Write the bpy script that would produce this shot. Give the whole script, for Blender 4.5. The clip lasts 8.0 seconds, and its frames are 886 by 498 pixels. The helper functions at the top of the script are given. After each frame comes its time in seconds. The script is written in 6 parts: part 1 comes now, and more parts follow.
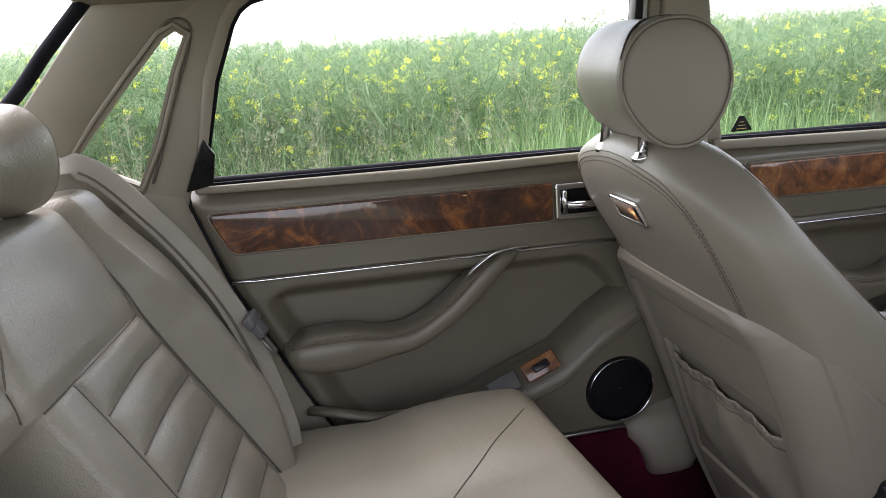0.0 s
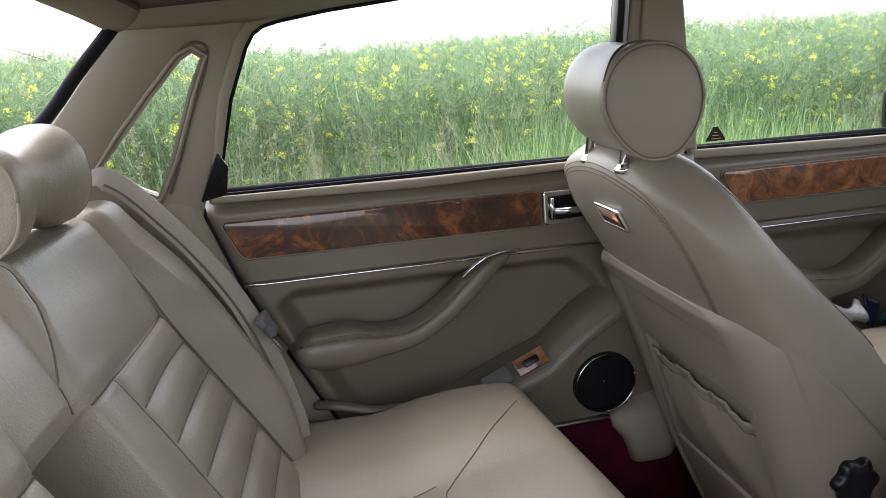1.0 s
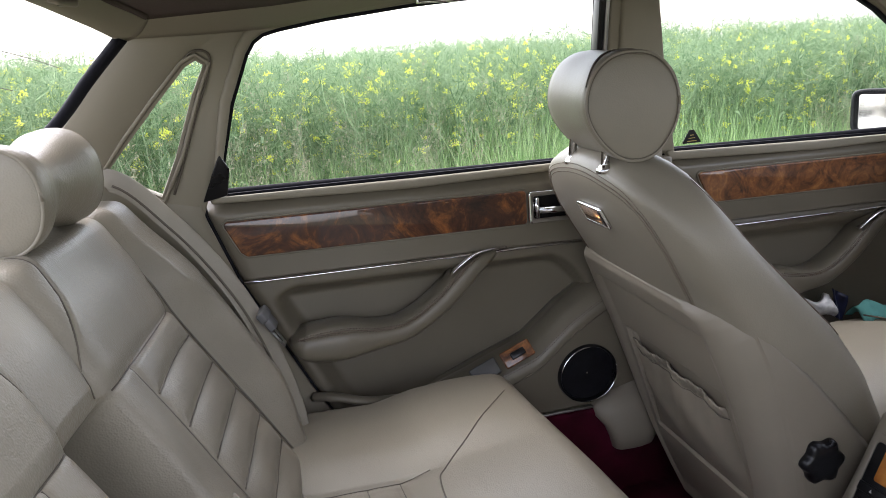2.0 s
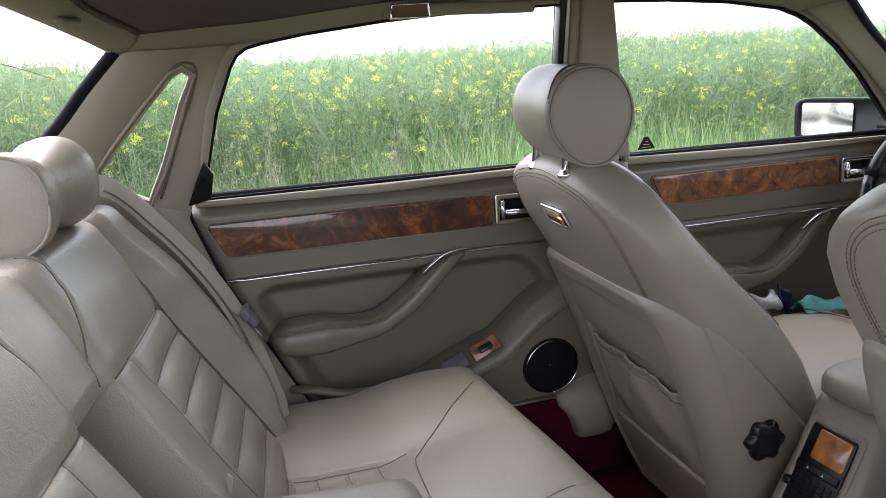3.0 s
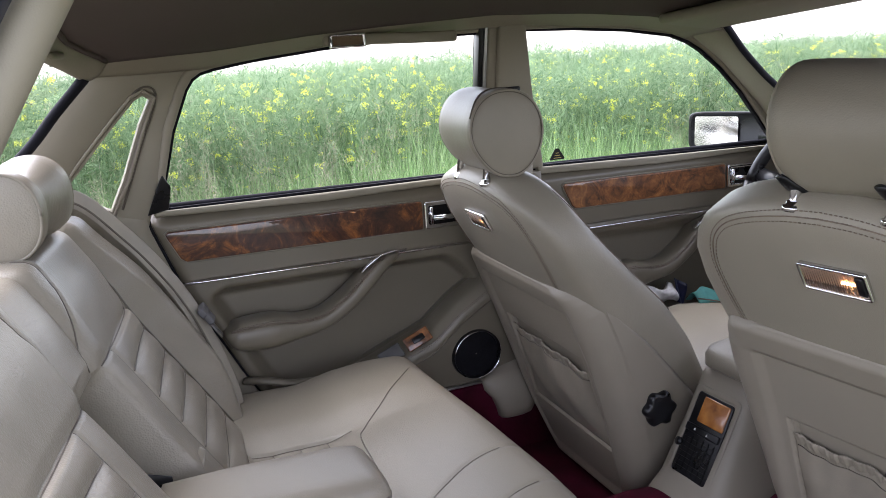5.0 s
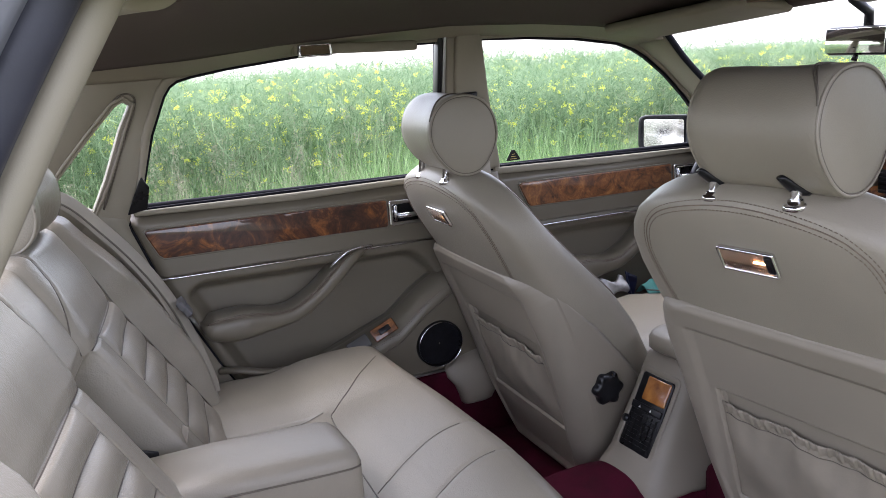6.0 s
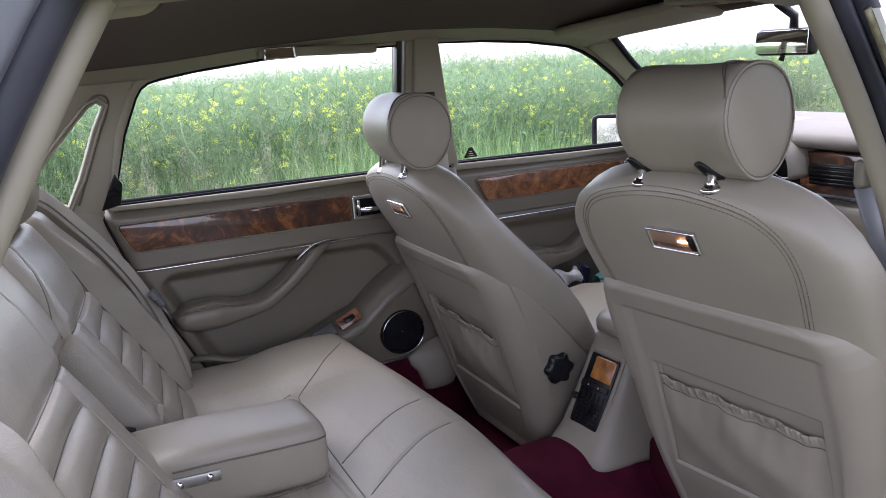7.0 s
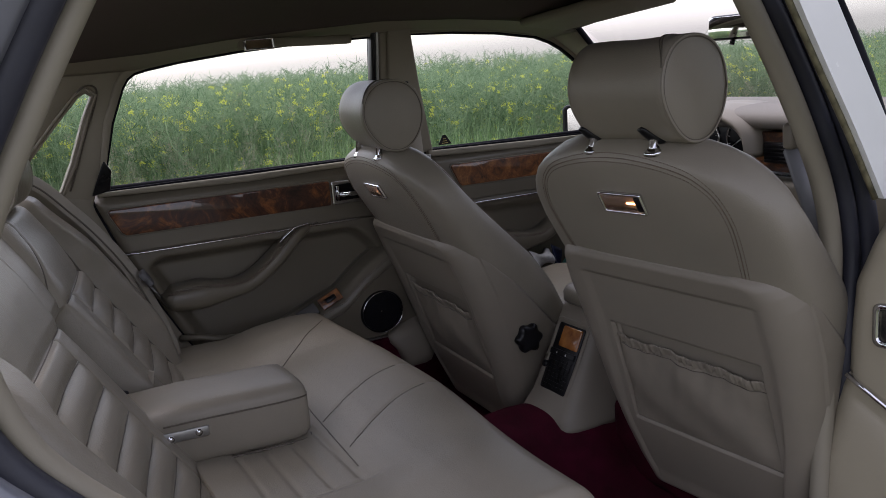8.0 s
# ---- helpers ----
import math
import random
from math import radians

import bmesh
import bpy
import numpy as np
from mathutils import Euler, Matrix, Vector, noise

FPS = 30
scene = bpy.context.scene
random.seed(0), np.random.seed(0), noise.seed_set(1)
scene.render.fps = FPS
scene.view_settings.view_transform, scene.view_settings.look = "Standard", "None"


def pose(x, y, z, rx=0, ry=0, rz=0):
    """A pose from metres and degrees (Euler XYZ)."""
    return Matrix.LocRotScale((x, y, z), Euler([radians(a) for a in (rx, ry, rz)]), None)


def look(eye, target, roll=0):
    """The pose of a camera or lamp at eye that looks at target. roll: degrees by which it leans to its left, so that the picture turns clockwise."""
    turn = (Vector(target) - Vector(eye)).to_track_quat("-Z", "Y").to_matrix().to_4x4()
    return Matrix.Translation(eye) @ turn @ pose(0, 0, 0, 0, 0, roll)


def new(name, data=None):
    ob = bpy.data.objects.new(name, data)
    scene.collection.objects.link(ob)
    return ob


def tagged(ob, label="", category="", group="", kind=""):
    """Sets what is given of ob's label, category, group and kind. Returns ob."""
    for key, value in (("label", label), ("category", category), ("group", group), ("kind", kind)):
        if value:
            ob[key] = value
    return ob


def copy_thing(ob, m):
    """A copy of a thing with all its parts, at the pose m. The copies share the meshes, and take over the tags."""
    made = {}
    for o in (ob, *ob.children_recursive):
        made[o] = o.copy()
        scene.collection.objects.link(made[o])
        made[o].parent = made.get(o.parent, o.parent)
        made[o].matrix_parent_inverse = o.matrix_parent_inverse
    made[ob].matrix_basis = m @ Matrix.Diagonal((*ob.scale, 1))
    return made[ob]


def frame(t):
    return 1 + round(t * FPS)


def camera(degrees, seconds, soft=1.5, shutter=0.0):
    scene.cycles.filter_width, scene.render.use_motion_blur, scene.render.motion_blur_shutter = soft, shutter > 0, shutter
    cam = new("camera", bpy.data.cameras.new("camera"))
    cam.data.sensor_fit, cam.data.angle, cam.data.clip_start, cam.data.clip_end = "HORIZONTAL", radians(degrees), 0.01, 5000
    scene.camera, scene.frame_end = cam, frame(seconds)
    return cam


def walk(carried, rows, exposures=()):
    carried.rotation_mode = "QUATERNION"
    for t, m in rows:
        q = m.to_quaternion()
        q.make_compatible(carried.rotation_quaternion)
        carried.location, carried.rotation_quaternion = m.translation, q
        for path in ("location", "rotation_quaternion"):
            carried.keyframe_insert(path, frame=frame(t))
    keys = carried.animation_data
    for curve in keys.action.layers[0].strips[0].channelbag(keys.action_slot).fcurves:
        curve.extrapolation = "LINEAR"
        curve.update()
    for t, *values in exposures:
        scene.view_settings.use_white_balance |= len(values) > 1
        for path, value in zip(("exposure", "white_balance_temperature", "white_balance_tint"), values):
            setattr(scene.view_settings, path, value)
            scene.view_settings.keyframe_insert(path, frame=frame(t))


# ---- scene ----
cam = camera(53.95, 8.0, soft=0.3)
PATH = [
    (0.0, look((0.058, -0.680, 1.132), (0.377, 0.742, 0.776), -4.18)),
    (0.5, look((0.041, -0.731, 1.143), (0.373, 0.688, 0.788), -4.21)),
    (1.0, look((0.013, -0.772, 1.164), (0.361, 0.643, 0.807), -4.28)),
    (1.5, look((-0.005, -0.804, 1.170), (0.355, 0.608, 0.815), -4.31)),
    (3.0, look((-0.065, -0.931, 1.190), (0.376, 0.459, 0.839), -3.98)),
    (3.5, look((-0.089, -0.985, 1.207), (0.388, 0.393, 0.855), -3.87)),
    (4.0, look((-0.100, -1.036, 1.216), (0.404, 0.332, 0.865), -3.90)),
    (4.5, look((-0.123, -1.070, 1.221), (0.413, 0.287, 0.872), -3.82)),
    (6.0, look((-0.197, -1.237, 1.233), (0.421, 0.087, 0.891), -3.98)),
    (6.5, look((-0.209, -1.302, 1.231), (0.437, 0.009, 0.892), -3.97)),
    (7.0, look((-0.228, -1.354, 1.227), (0.436, -0.052, 0.889), -4.21)),
    (7.5, look((-0.254, -1.408, 1.216), (0.425, -0.112, 0.882), -4.53)),
    (8.0, look((-0.260, -1.475, 1.183), (0.424, -0.181, 0.855), -5.06)),
]
EXPOSURE = 1.22
walk(cam, PATH, [(0.0, EXPOSURE - 0.12, 6450, 18), (1.5, EXPOSURE - 0.12, 6450, 18), (3.0, EXPOSURE - 0.05, 6350, 19), (4.5, EXPOSURE, 6200, 21), (6.2, EXPOSURE + 0.04, 6050, 23), (6.8, EXPOSURE - 0.12, 5950, 24), (7.6, EXPOSURE - 0.30, 5950, 25), (7.8, EXPOSURE - 0.5, 5950, 25), (7.9, EXPOSURE - 0.85, 5950, 25), (8.0, EXPOSURE - 1.45, 6250, 24)])

# ---- sky and daylight: a bright overcast day ----
world = bpy.data.worlds.new("overcast_sky")
scene.world = world
world.use_nodes = True
wn = world.node_tree.nodes
wl = world.node_tree.links
sky = wn.new("ShaderNodeTexSky")
sky.sky_type = "NISHITA"
sky.sun_disc = False
sky.sun_elevation = radians(60)
sky.sun_rotation = radians(-24)
sky.dust_density = 1.5
sky.air_density = 1.0
sky.ozone_density = 0.6
soft_sky = wn.new("ShaderNodeHueSaturation")
soft_sky.inputs["Saturation"].default_value = 0.35
wl.new(sky.outputs["Color"], soft_sky.inputs["Color"])
wl.new(soft_sky.outputs["Color"], wn["Background"].inputs["Color"])
wn["Background"].inputs["Strength"].default_value = 0.38
sun_data = bpy.data.lights.new("sun", "SUN")
sun_data.energy = 1.9
sun_data.angle = radians(60)
sun_data.color = (1.0, 0.98, 0.95)
sun = new("sun", sun_data)
sun.matrix_world = look((-1.0, 3.2, 6.8), (0.4, 0.0, 0.8))

# ---- materials ----


def mat(name, color, rough=0.5, metal=0.0, vary=0.12, scale=6.0, bump=0.0, bump_scale=400.0, second=None, coat=0.0, sheen=0.0, kind="noise"):
    """A plain surface with stains at one scale and grain at another."""
    m = bpy.data.materials.new(name)
    m.use_nodes = True
    n, l = m.node_tree.nodes, m.node_tree.links
    b = n["Principled BSDF"]
    b.inputs["Roughness"].default_value = rough
    b.inputs["Metallic"].default_value = metal
    b.inputs["Coat Weight"].default_value = coat
    b.inputs["Coat Roughness"].default_value = 0.08
    b.inputs["Sheen Weight"].default_value = sheen
    tc = n.new("ShaderNodeTexCoord")
    no = n.new("ShaderNodeTexNoise")
    no.inputs["Scale"].default_value = scale
    no.inputs["Detail"].default_value = 6.0
    l.new(tc.outputs["Object"], no.inputs["Vector"])
    ramp = n.new("ShaderNodeValToRGB")
    c2 = second or tuple(c * (1 - vary * 1.6) for c in color)
    c1 = tuple(min(1, c * (1 + vary)) for c in color)
    ramp.color_ramp.elements[0].color = (*c2, 1)
    ramp.color_ramp.elements[1].color = (*c1, 1)
    ramp.color_ramp.elements[0].position = 0.3
    ramp.color_ramp.elements[1].position = 0.7
    l.new(no.outputs["Fac"], ramp.inputs["Fac"])
    l.new(ramp.outputs["Color"], b.inputs["Base Color"])
    rr = n.new("ShaderNodeMapRange")
    rr.inputs["To Min"].default_value = max(0.02, rough - 0.1)
    rr.inputs["To Max"].default_value = min(1.0, rough + 0.1)
    l.new(no.outputs["Fac"], rr.inputs["Value"])
    l.new(rr.outputs["Result"], b.inputs["Roughness"])
    if bump > 0:
        bp = n.new("ShaderNodeBump")
        bp.inputs["Strength"].default_value = bump
        bp.inputs["Distance"].default_value = 0.002
        if kind == "leather":
            v = n.new("ShaderNodeTexVoronoi")
            v.inputs["Scale"].default_value = bump_scale
            l.new(tc.outputs["Object"], v.inputs["Vector"])
            w = n.new("ShaderNodeTexNoise")
            w.inputs["Scale"].default_value = 38.0
            w.inputs["Detail"].default_value = 8.0
            w.inputs["Distortion"].default_value = 1.5
            l.new(tc.outputs["Object"], w.inputs["Vector"])
            mx = n.new("ShaderNodeMath")
            mx.operation = "MULTIPLY_ADD"
            mx.inputs[1].default_value = 0.45
            l.new(v.outputs["Distance"], mx.inputs[0])
            l.new(w.outputs["Fac"], mx.inputs[2])
            l.new(mx.outputs["Value"], bp.inputs["Height"])
        else:
            v = n.new("ShaderNodeTexNoise")
            v.inputs["Scale"].default_value = bump_scale
            v.inputs["Detail"].default_value = 3.0
            l.new(tc.outputs["Object"], v.inputs["Vector"])
            l.new(v.outputs["Fac"], bp.inputs["Height"])
        l.new(bp.outputs["Normal"], b.inputs["Normal"])
    return m


LEATHER = mat("beige_leather", (0.228, 0.202, 0.156), 0.42, vary=0.07, scale=5, bump=0.22, bump_scale=480, kind="leather")
LEATHER_WORN = mat("creased_leather", (0.252, 0.225, 0.176), 0.36, vary=0.09, scale=7, bump=0.42, bump_scale=360, kind="leather")
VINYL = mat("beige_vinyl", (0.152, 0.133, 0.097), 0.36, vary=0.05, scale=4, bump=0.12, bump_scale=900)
PLASTIC = mat("beige_plastic", (0.218, 0.190, 0.147), 0.50, vary=0.05, scale=5, bump=0.08, bump_scale=700)
CLOTH = mat("pocket_cloth", (0.225, 0.195, 0.148), 0.75, vary=0.12, scale=12, bump=0.25, bump_scale=700)
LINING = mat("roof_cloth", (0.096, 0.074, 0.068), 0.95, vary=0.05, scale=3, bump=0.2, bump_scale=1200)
PILLAR = mat("pillar_vinyl", (0.250, 0.222, 0.166), 0.6, vary=0.05, scale=5, bump=0.1, bump_scale=900)
CARPET = mat("dark_red_carpet", (0.054, 0.003, 0.013), 0.95, vary=0.25, scale=18, bump=0.6, bump_scale=900)
RUBBER = mat("black_rubber", (0.009, 0.009, 0.013), 0.7, vary=0.2, scale=20, bump=0.1, bump_scale=300)
BLACK = mat("black_plastic", (0.008, 0.008, 0.009), 0.30, vary=0.2, scale=20, bump=0.05, bump_scale=500)
SPEAKER = mat("speaker_gauze", (0.006, 0.006, 0.008), 0.55, vary=0.3, scale=60, bump=0.4, bump_scale=900)
CHROME = mat("chrome", (0.78, 0.78, 0.8), 0.12, metal=1.0, vary=0.04, scale=10)
STEEL = mat("brushed_steel", (0.40, 0.40, 0.39), 0.34, metal=1.0, vary=0.08, scale=40)
THREAD = mat("dark_thread", (0.140, 0.105, 0.077), 0.8, vary=0.2, scale=90)
# Cord for seams and piping, darkened to carry the shadow of their grooves.
SEAM = mat("shaded_seam_cord", (0.105, 0.088, 0.066), 0.6, vary=0.1, scale=40)
BELT = mat("belt_webbing", (0.33, 0.30, 0.245), 0.7, vary=0.05, scale=20, bump=0.4, bump_scale=800)
BELT_PLASTIC = mat("dark_belt_plastic", (0.105, 0.105, 0.108), 0.4, vary=0.08, scale=20)
GREY_PLASTIC = mat("grey_plastic", (0.19, 0.19, 0.19), 0.4, vary=0.08, scale=20)
SEAL = mat("dark_door_seal", (0.029, 0.030, 0.042), 0.5, vary=0.25, scale=8, bump=0.15, bump_scale=200)
PAINT = mat("dark_paint", (0.012, 0.014, 0.02), 0.25, vary=0.1, scale=3, coat=0.6)
DASH = mat("dash_vinyl", (0.188, 0.169, 0.143), 0.75, vary=0.06, scale=4, bump=0.15, bump_scale=800)
GREY_PAINT = mat("grey_paint", (0.152, 0.157, 0.177), 0.3, vary=0.06, scale=3, coat=0.7)
CANOPY = mat("crop_canopy", (0.15, 0.23, 0.10), 0.9, vary=0.4, scale=3, bump=0.8, bump_scale=20)
EARTH = mat("earth", (0.10, 0.11, 0.055), 0.95, vary=0.3, scale=2, bump=0.5, bump_scale=12)
WHITE_BAG = mat("white_packet", (0.75, 0.74, 0.72), 0.3, vary=0.25, scale=40, bump=0.5, bump_scale=30)
TEAL = mat("teal_cloth", (0.16, 0.50, 0.46), 0.85, vary=0.15, scale=25, bump=0.5, bump_scale=60)
NAVY = mat("navy_packet", (0.015, 0.02, 0.06), 0.35, vary=0.2, scale=30)
AMBER = mat("amber_wood", (0.42, 0.17, 0.035), 0.2, vary=0.3, scale=30, second=(0.20, 0.06, 0.012), coat=0.8)
# The doors' beige vinyl again, lightened to carry the skylight on the open door.
LIT_VINYL = mat("skylit_door_vinyl", (0.34, 0.30, 0.215), 0.5, vary=0.06, scale=5, bump=0.12, bump_scale=800)
WHITE_PAINT = mat("white_body_paint", (0.80, 0.80, 0.78), 0.25, vary=0.03, scale=4, coat=0.6)
BRASS = mat("dull_olive_strip", (0.20, 0.18, 0.11), 0.5, metal=0.5, vary=0.3, scale=60)
for hide in (LEATHER, LEATHER_WORN):
    hide.node_tree.nodes["Principled BSDF"].inputs["Specular IOR Level"].default_value = 0.42
for dull in (SPEAKER, RUBBER, CARPET, LINING):
    dull.node_tree.nodes["Principled BSDF"].inputs["Specular IOR Level"].default_value = 0.15
BLACK.node_tree.nodes["Principled BSDF"].inputs["Specular IOR Level"].default_value = 0.3
REFLECTOR = mat("lamp_reflector", (0.34, 0.27, 0.20), 0.45, vary=0.1, scale=40)
LABEL_GOLD = mat("gold_print", (0.55, 0.42, 0.12), 0.5)
DIAL = mat("dial_print", (0.7, 0.7, 0.68), 0.6)


def wood_material(name, dark, mid_tone, light, scale):
    m = bpy.data.materials.new(name)
    m.use_nodes = True
    n, l = m.node_tree.nodes, m.node_tree.links
    b = n["Principled BSDF"]
    b.inputs["Roughness"].default_value = 0.4
    b.inputs["Specular IOR Level"].default_value = 0.15
    b.inputs["Coat Weight"].default_value = 1.0
    b.inputs["Coat Roughness"].default_value = 0.03
    tc = n.new("ShaderNodeTexCoord")
    big = n.new("ShaderNodeTexNoise")
    big.inputs["Scale"].default_value = scale
    big.inputs["Detail"].default_value = 10.0
    big.inputs["Roughness"].default_value = 0.65
    big.inputs["Distortion"].default_value = 2.2
    l.new(tc.outputs["Object"], big.inputs["Vector"])
    ramp = n.new("ShaderNodeValToRGB")
    e = ramp.color_ramp.elements
    e[0].position, e[0].color = 0.30, (*dark, 1)
    e[1].position, e[1].color = 0.72, (*light, 1)
    mid = e.new(0.5)
    mid.color = (*mid_tone, 1)
    l.new(big.outputs["Fac"], ramp.inputs["Fac"])
    knots = n.new("ShaderNodeTexVoronoi")
    knots.inputs["Scale"].default_value = 26.0
    l.new(big.outputs["Color"], knots.inputs["Vector"])
    mixer = n.new("ShaderNodeMixRGB")
    mixer.blend_type = "MULTIPLY"
    mixer.inputs["Fac"].default_value = 0.5
    l.new(ramp.outputs["Color"], mixer.inputs["Color1"])
    l.new(knots.outputs["Distance"], mixer.inputs["Color2"])
    fine = n.new("ShaderNodeTexNoise")
    fine.inputs["Scale"].default_value = 160.0
    l.new(tc.outputs["Object"], fine.inputs["Vector"])
    mix2 = n.new("ShaderNodeMixRGB")
    mix2.blend_type = "OVERLAY"
    mix2.inputs["Fac"].default_value = 0.35
    l.new(mixer.outputs["Color"], mix2.inputs["Color1"])
    l.new(fine.outputs["Fac"], mix2.inputs["Color2"])
    gain = n.new("ShaderNodeBrightContrast")
    gain.inputs["Bright"].default_value = 0.02
    l.new(mix2.outputs["Color"], gain.inputs["Color"])
    l.new(gain.outputs["Color"], b.inputs["Base Color"])
    wave = n.new("ShaderNodeTexNoise")
    wave.inputs["Scale"].default_value = 22.0
    l.new(tc.outputs["Object"], wave.inputs["Vector"])
    bp = n.new("ShaderNodeBump")
    bp.inputs["Strength"].default_value = 0.35
    bp.inputs["Distance"].default_value = 0.0012
    l.new(wave.outputs["Fac"], bp.inputs["Height"])
    l.new(bp.outputs["Normal"], b.inputs["Coat Normal"])
    return m


WOOD = wood_material("burr_walnut", (0.007, 0.002, 0.001), (0.090, 0.027, 0.007), (0.47, 0.165, 0.032), 10.0)
WOOD_LIGHT = wood_material("light_burr_walnut", (0.022, 0.008, 0.003), (0.22, 0.078, 0.020), (0.46, 0.19, 0.050), 15.0)
GUNMETAL = mat("gunmetal", (0.09, 0.088, 0.085), 0.45, metal=0.3, vary=0.1, scale=30)


def glass_material(name, tint=(0.96, 0.98, 0.96)):
    """A thin pane: mostly clear, with a little mirror."""
    m = bpy.data.materials.new(name)
    m.use_nodes = True
    n, l = m.node_tree.nodes, m.node_tree.links
    out = n["Material Output"]
    tr = n.new("ShaderNodeBsdfTransparent")
    tr.inputs["Color"].default_value = (*tint, 1)
    gl = n.new("ShaderNodeBsdfGlossy")
    gl.inputs["Roughness"].default_value = 0.02
    lw = n.new("ShaderNodeLayerWeight")
    pw = n.new("ShaderNodeMath")
    pw.operation = "POWER"
    pw.inputs[1].default_value = 4.0
    l.new(lw.outputs["Facing"], pw.inputs[0])
    fr = n.new("ShaderNodeMath")
    fr.operation = "MULTIPLY_ADD"
    fr.inputs[1].default_value = 0.5
    fr.inputs[2].default_value = 0.02
    l.new(pw.outputs["Value"], fr.inputs[0])
    mx = n.new("ShaderNodeMixShader")
    l.new(fr.outputs["Value"], mx.inputs["Fac"])
    l.new(tr.outputs["BSDF"], mx.inputs[1])
    l.new(gl.outputs["BSDF"], mx.inputs[2])
    l.new(mx.outputs["Shader"], out.inputs["Surface"])
    return m


GLASS = glass_material("window_glass")


def glow_material(name, color, strength):
    m = bpy.data.materials.new(name)
    m.use_nodes = True
    b = m.node_tree.nodes["Principled BSDF"]
    b.inputs["Base Color"].default_value = (*color, 1)
    b.inputs["Emission Color"].default_value = (*color, 1)
    b.inputs["Emission Strength"].default_value = strength
    return m


BULB = glow_material("lit_bulb", (1.0, 0.60, 0.28), 26.0)


def lens_material():
    m = bpy.data.materials.new("ribbed_lens")
    m.use_nodes = True
    n, l = m.node_tree.nodes, m.node_tree.links
    b = n["Principled BSDF"]
    b.inputs["Base Color"].default_value = (0.62, 0.46, 0.33, 1)
    b.inputs["Roughness"].default_value = 0.5
    b.inputs["Transmission Weight"].default_value = 0.9
    b.inputs["IOR"].default_value = 1.2
    return m


LENS = lens_material()


def leaf_material(name, a, b_, rough=0.6):
    """Foliage, with a colour of its own on each blade."""
    m = bpy.data.materials.new(name)
    m.use_nodes = True
    n, l = m.node_tree.nodes, m.node_tree.links
    b = n["Principled BSDF"]
    b.inputs["Roughness"].default_value = rough
    b.inputs["Specular IOR Level"].default_value = 0.25
    geo = n.new("ShaderNodeNewGeometry")
    ramp = n.new("ShaderNodeValToRGB")
    ramp.color_ramp.elements[0].color = (*a, 1)
    ramp.color_ramp.elements[1].color = (*b_, 1)
    l.new(geo.outputs["Random Per Island"], ramp.inputs["Fac"])
    l.new(ramp.outputs["Color"], b.inputs["Base Color"])
    tl = n.new("ShaderNodeBsdfTranslucent")
    l.new(ramp.outputs["Color"], tl.inputs["Color"])
    mx = n.new("ShaderNodeMixShader")
    mx.inputs["Fac"].default_value = 0.5
    l.new(b.outputs["BSDF"], mx.inputs[1])
    l.new(tl.outputs["BSDF"], mx.inputs[2])
    l.new(mx.outputs["Shader"], n["Material Output"].inputs["Surface"])
    return m


CROP = leaf_material("crop_green", (0.10, 0.185, 0.090), (0.40, 0.52, 0.31))
GRASS = leaf_material("grass_green", (0.15, 0.29, 0.085), (0.47, 0.61, 0.31))
SEED = leaf_material("seed_heads", (0.30, 0.27, 0.19), (0.50, 0.45, 0.34))
FIR = mat("dark_fir", (0.035, 0.055, 0.035), 0.9, vary=0.3, scale=0.6)
FLOWER = leaf_material("yellow_petals", (0.74, 0.77, 0.10), (0.88, 0.90, 0.24))

# ---- shape helpers ----


def part(name, shape, material, parent=None, label="", smooth=True, bevel=0.0, segments=2, subsurf=0):
    """Links one mesh, from a bmesh or from (points, faces), under its thing."""
    me = bpy.data.meshes.new(name)
    if isinstance(shape, bmesh.types.BMesh):
        shape.to_mesh(me)
        shape.free()
    else:
        v, f = shape
        me.from_pydata([tuple(map(float, p)) for p in v], [], [tuple(q) for q in f])
    me.materials.append(material)
    me.polygons.foreach_set("use_smooth", [smooth] * len(me.polygons))
    me.update()
    ob = new(name, me)
    if parent is not None:
        ob.parent = parent
    if label:
        tagged(ob, label)
    if bevel > 0:
        md = ob.modifiers.new("edge", "BEVEL")
        md.width, md.segments, md.limit_method, md.angle_limit = bevel, segments, "ANGLE", radians(35)
        md.harden_normals = False
    if subsurf:
        md = ob.modifiers.new("round", "SUBSURF")
        md.levels = md.render_levels = subsurf
    return ob


def thing(name, label, category, at=(0, 0, 0), group="", kind=""):
    ob = new(name)
    ob.location = at
    ob.empty_display_size = 0.05
    return tagged(ob, label, category, group, kind)


def under(ob, parent):
    """Hangs a part, built in world places, under a thing that stands elsewhere."""
    ob.parent = parent
    ob.matrix_parent_inverse = Matrix.Translation(parent.location).inverted()
    return ob


def joined(*shapes):
    v, f = [], []
    for a, b in shapes:
        k = len(v)
        v += list(a)
        f += [tuple(i + k for i in q) for q in b]
    return v, f


def spline(pts, n=8):
    """A smooth line through a few points."""
    p = [np.array(q, float) for q in pts]
    p = [2 * p[0] - p[1]] + p + [2 * p[-1] - p[-2]]
    out = []
    for i in range(1, len(p) - 2):
        for k in range(n):
            t = k / n
            a, b, c, d = p[i - 1:i + 3]
            out.append(0.5 * (2 * b + (c - a) * t + (2 * a - 5 * b + 4 * c - d) * t * t + (3 * b - a - 3 * c + d) * t ** 3))
    out.append(p[-2])
    return out


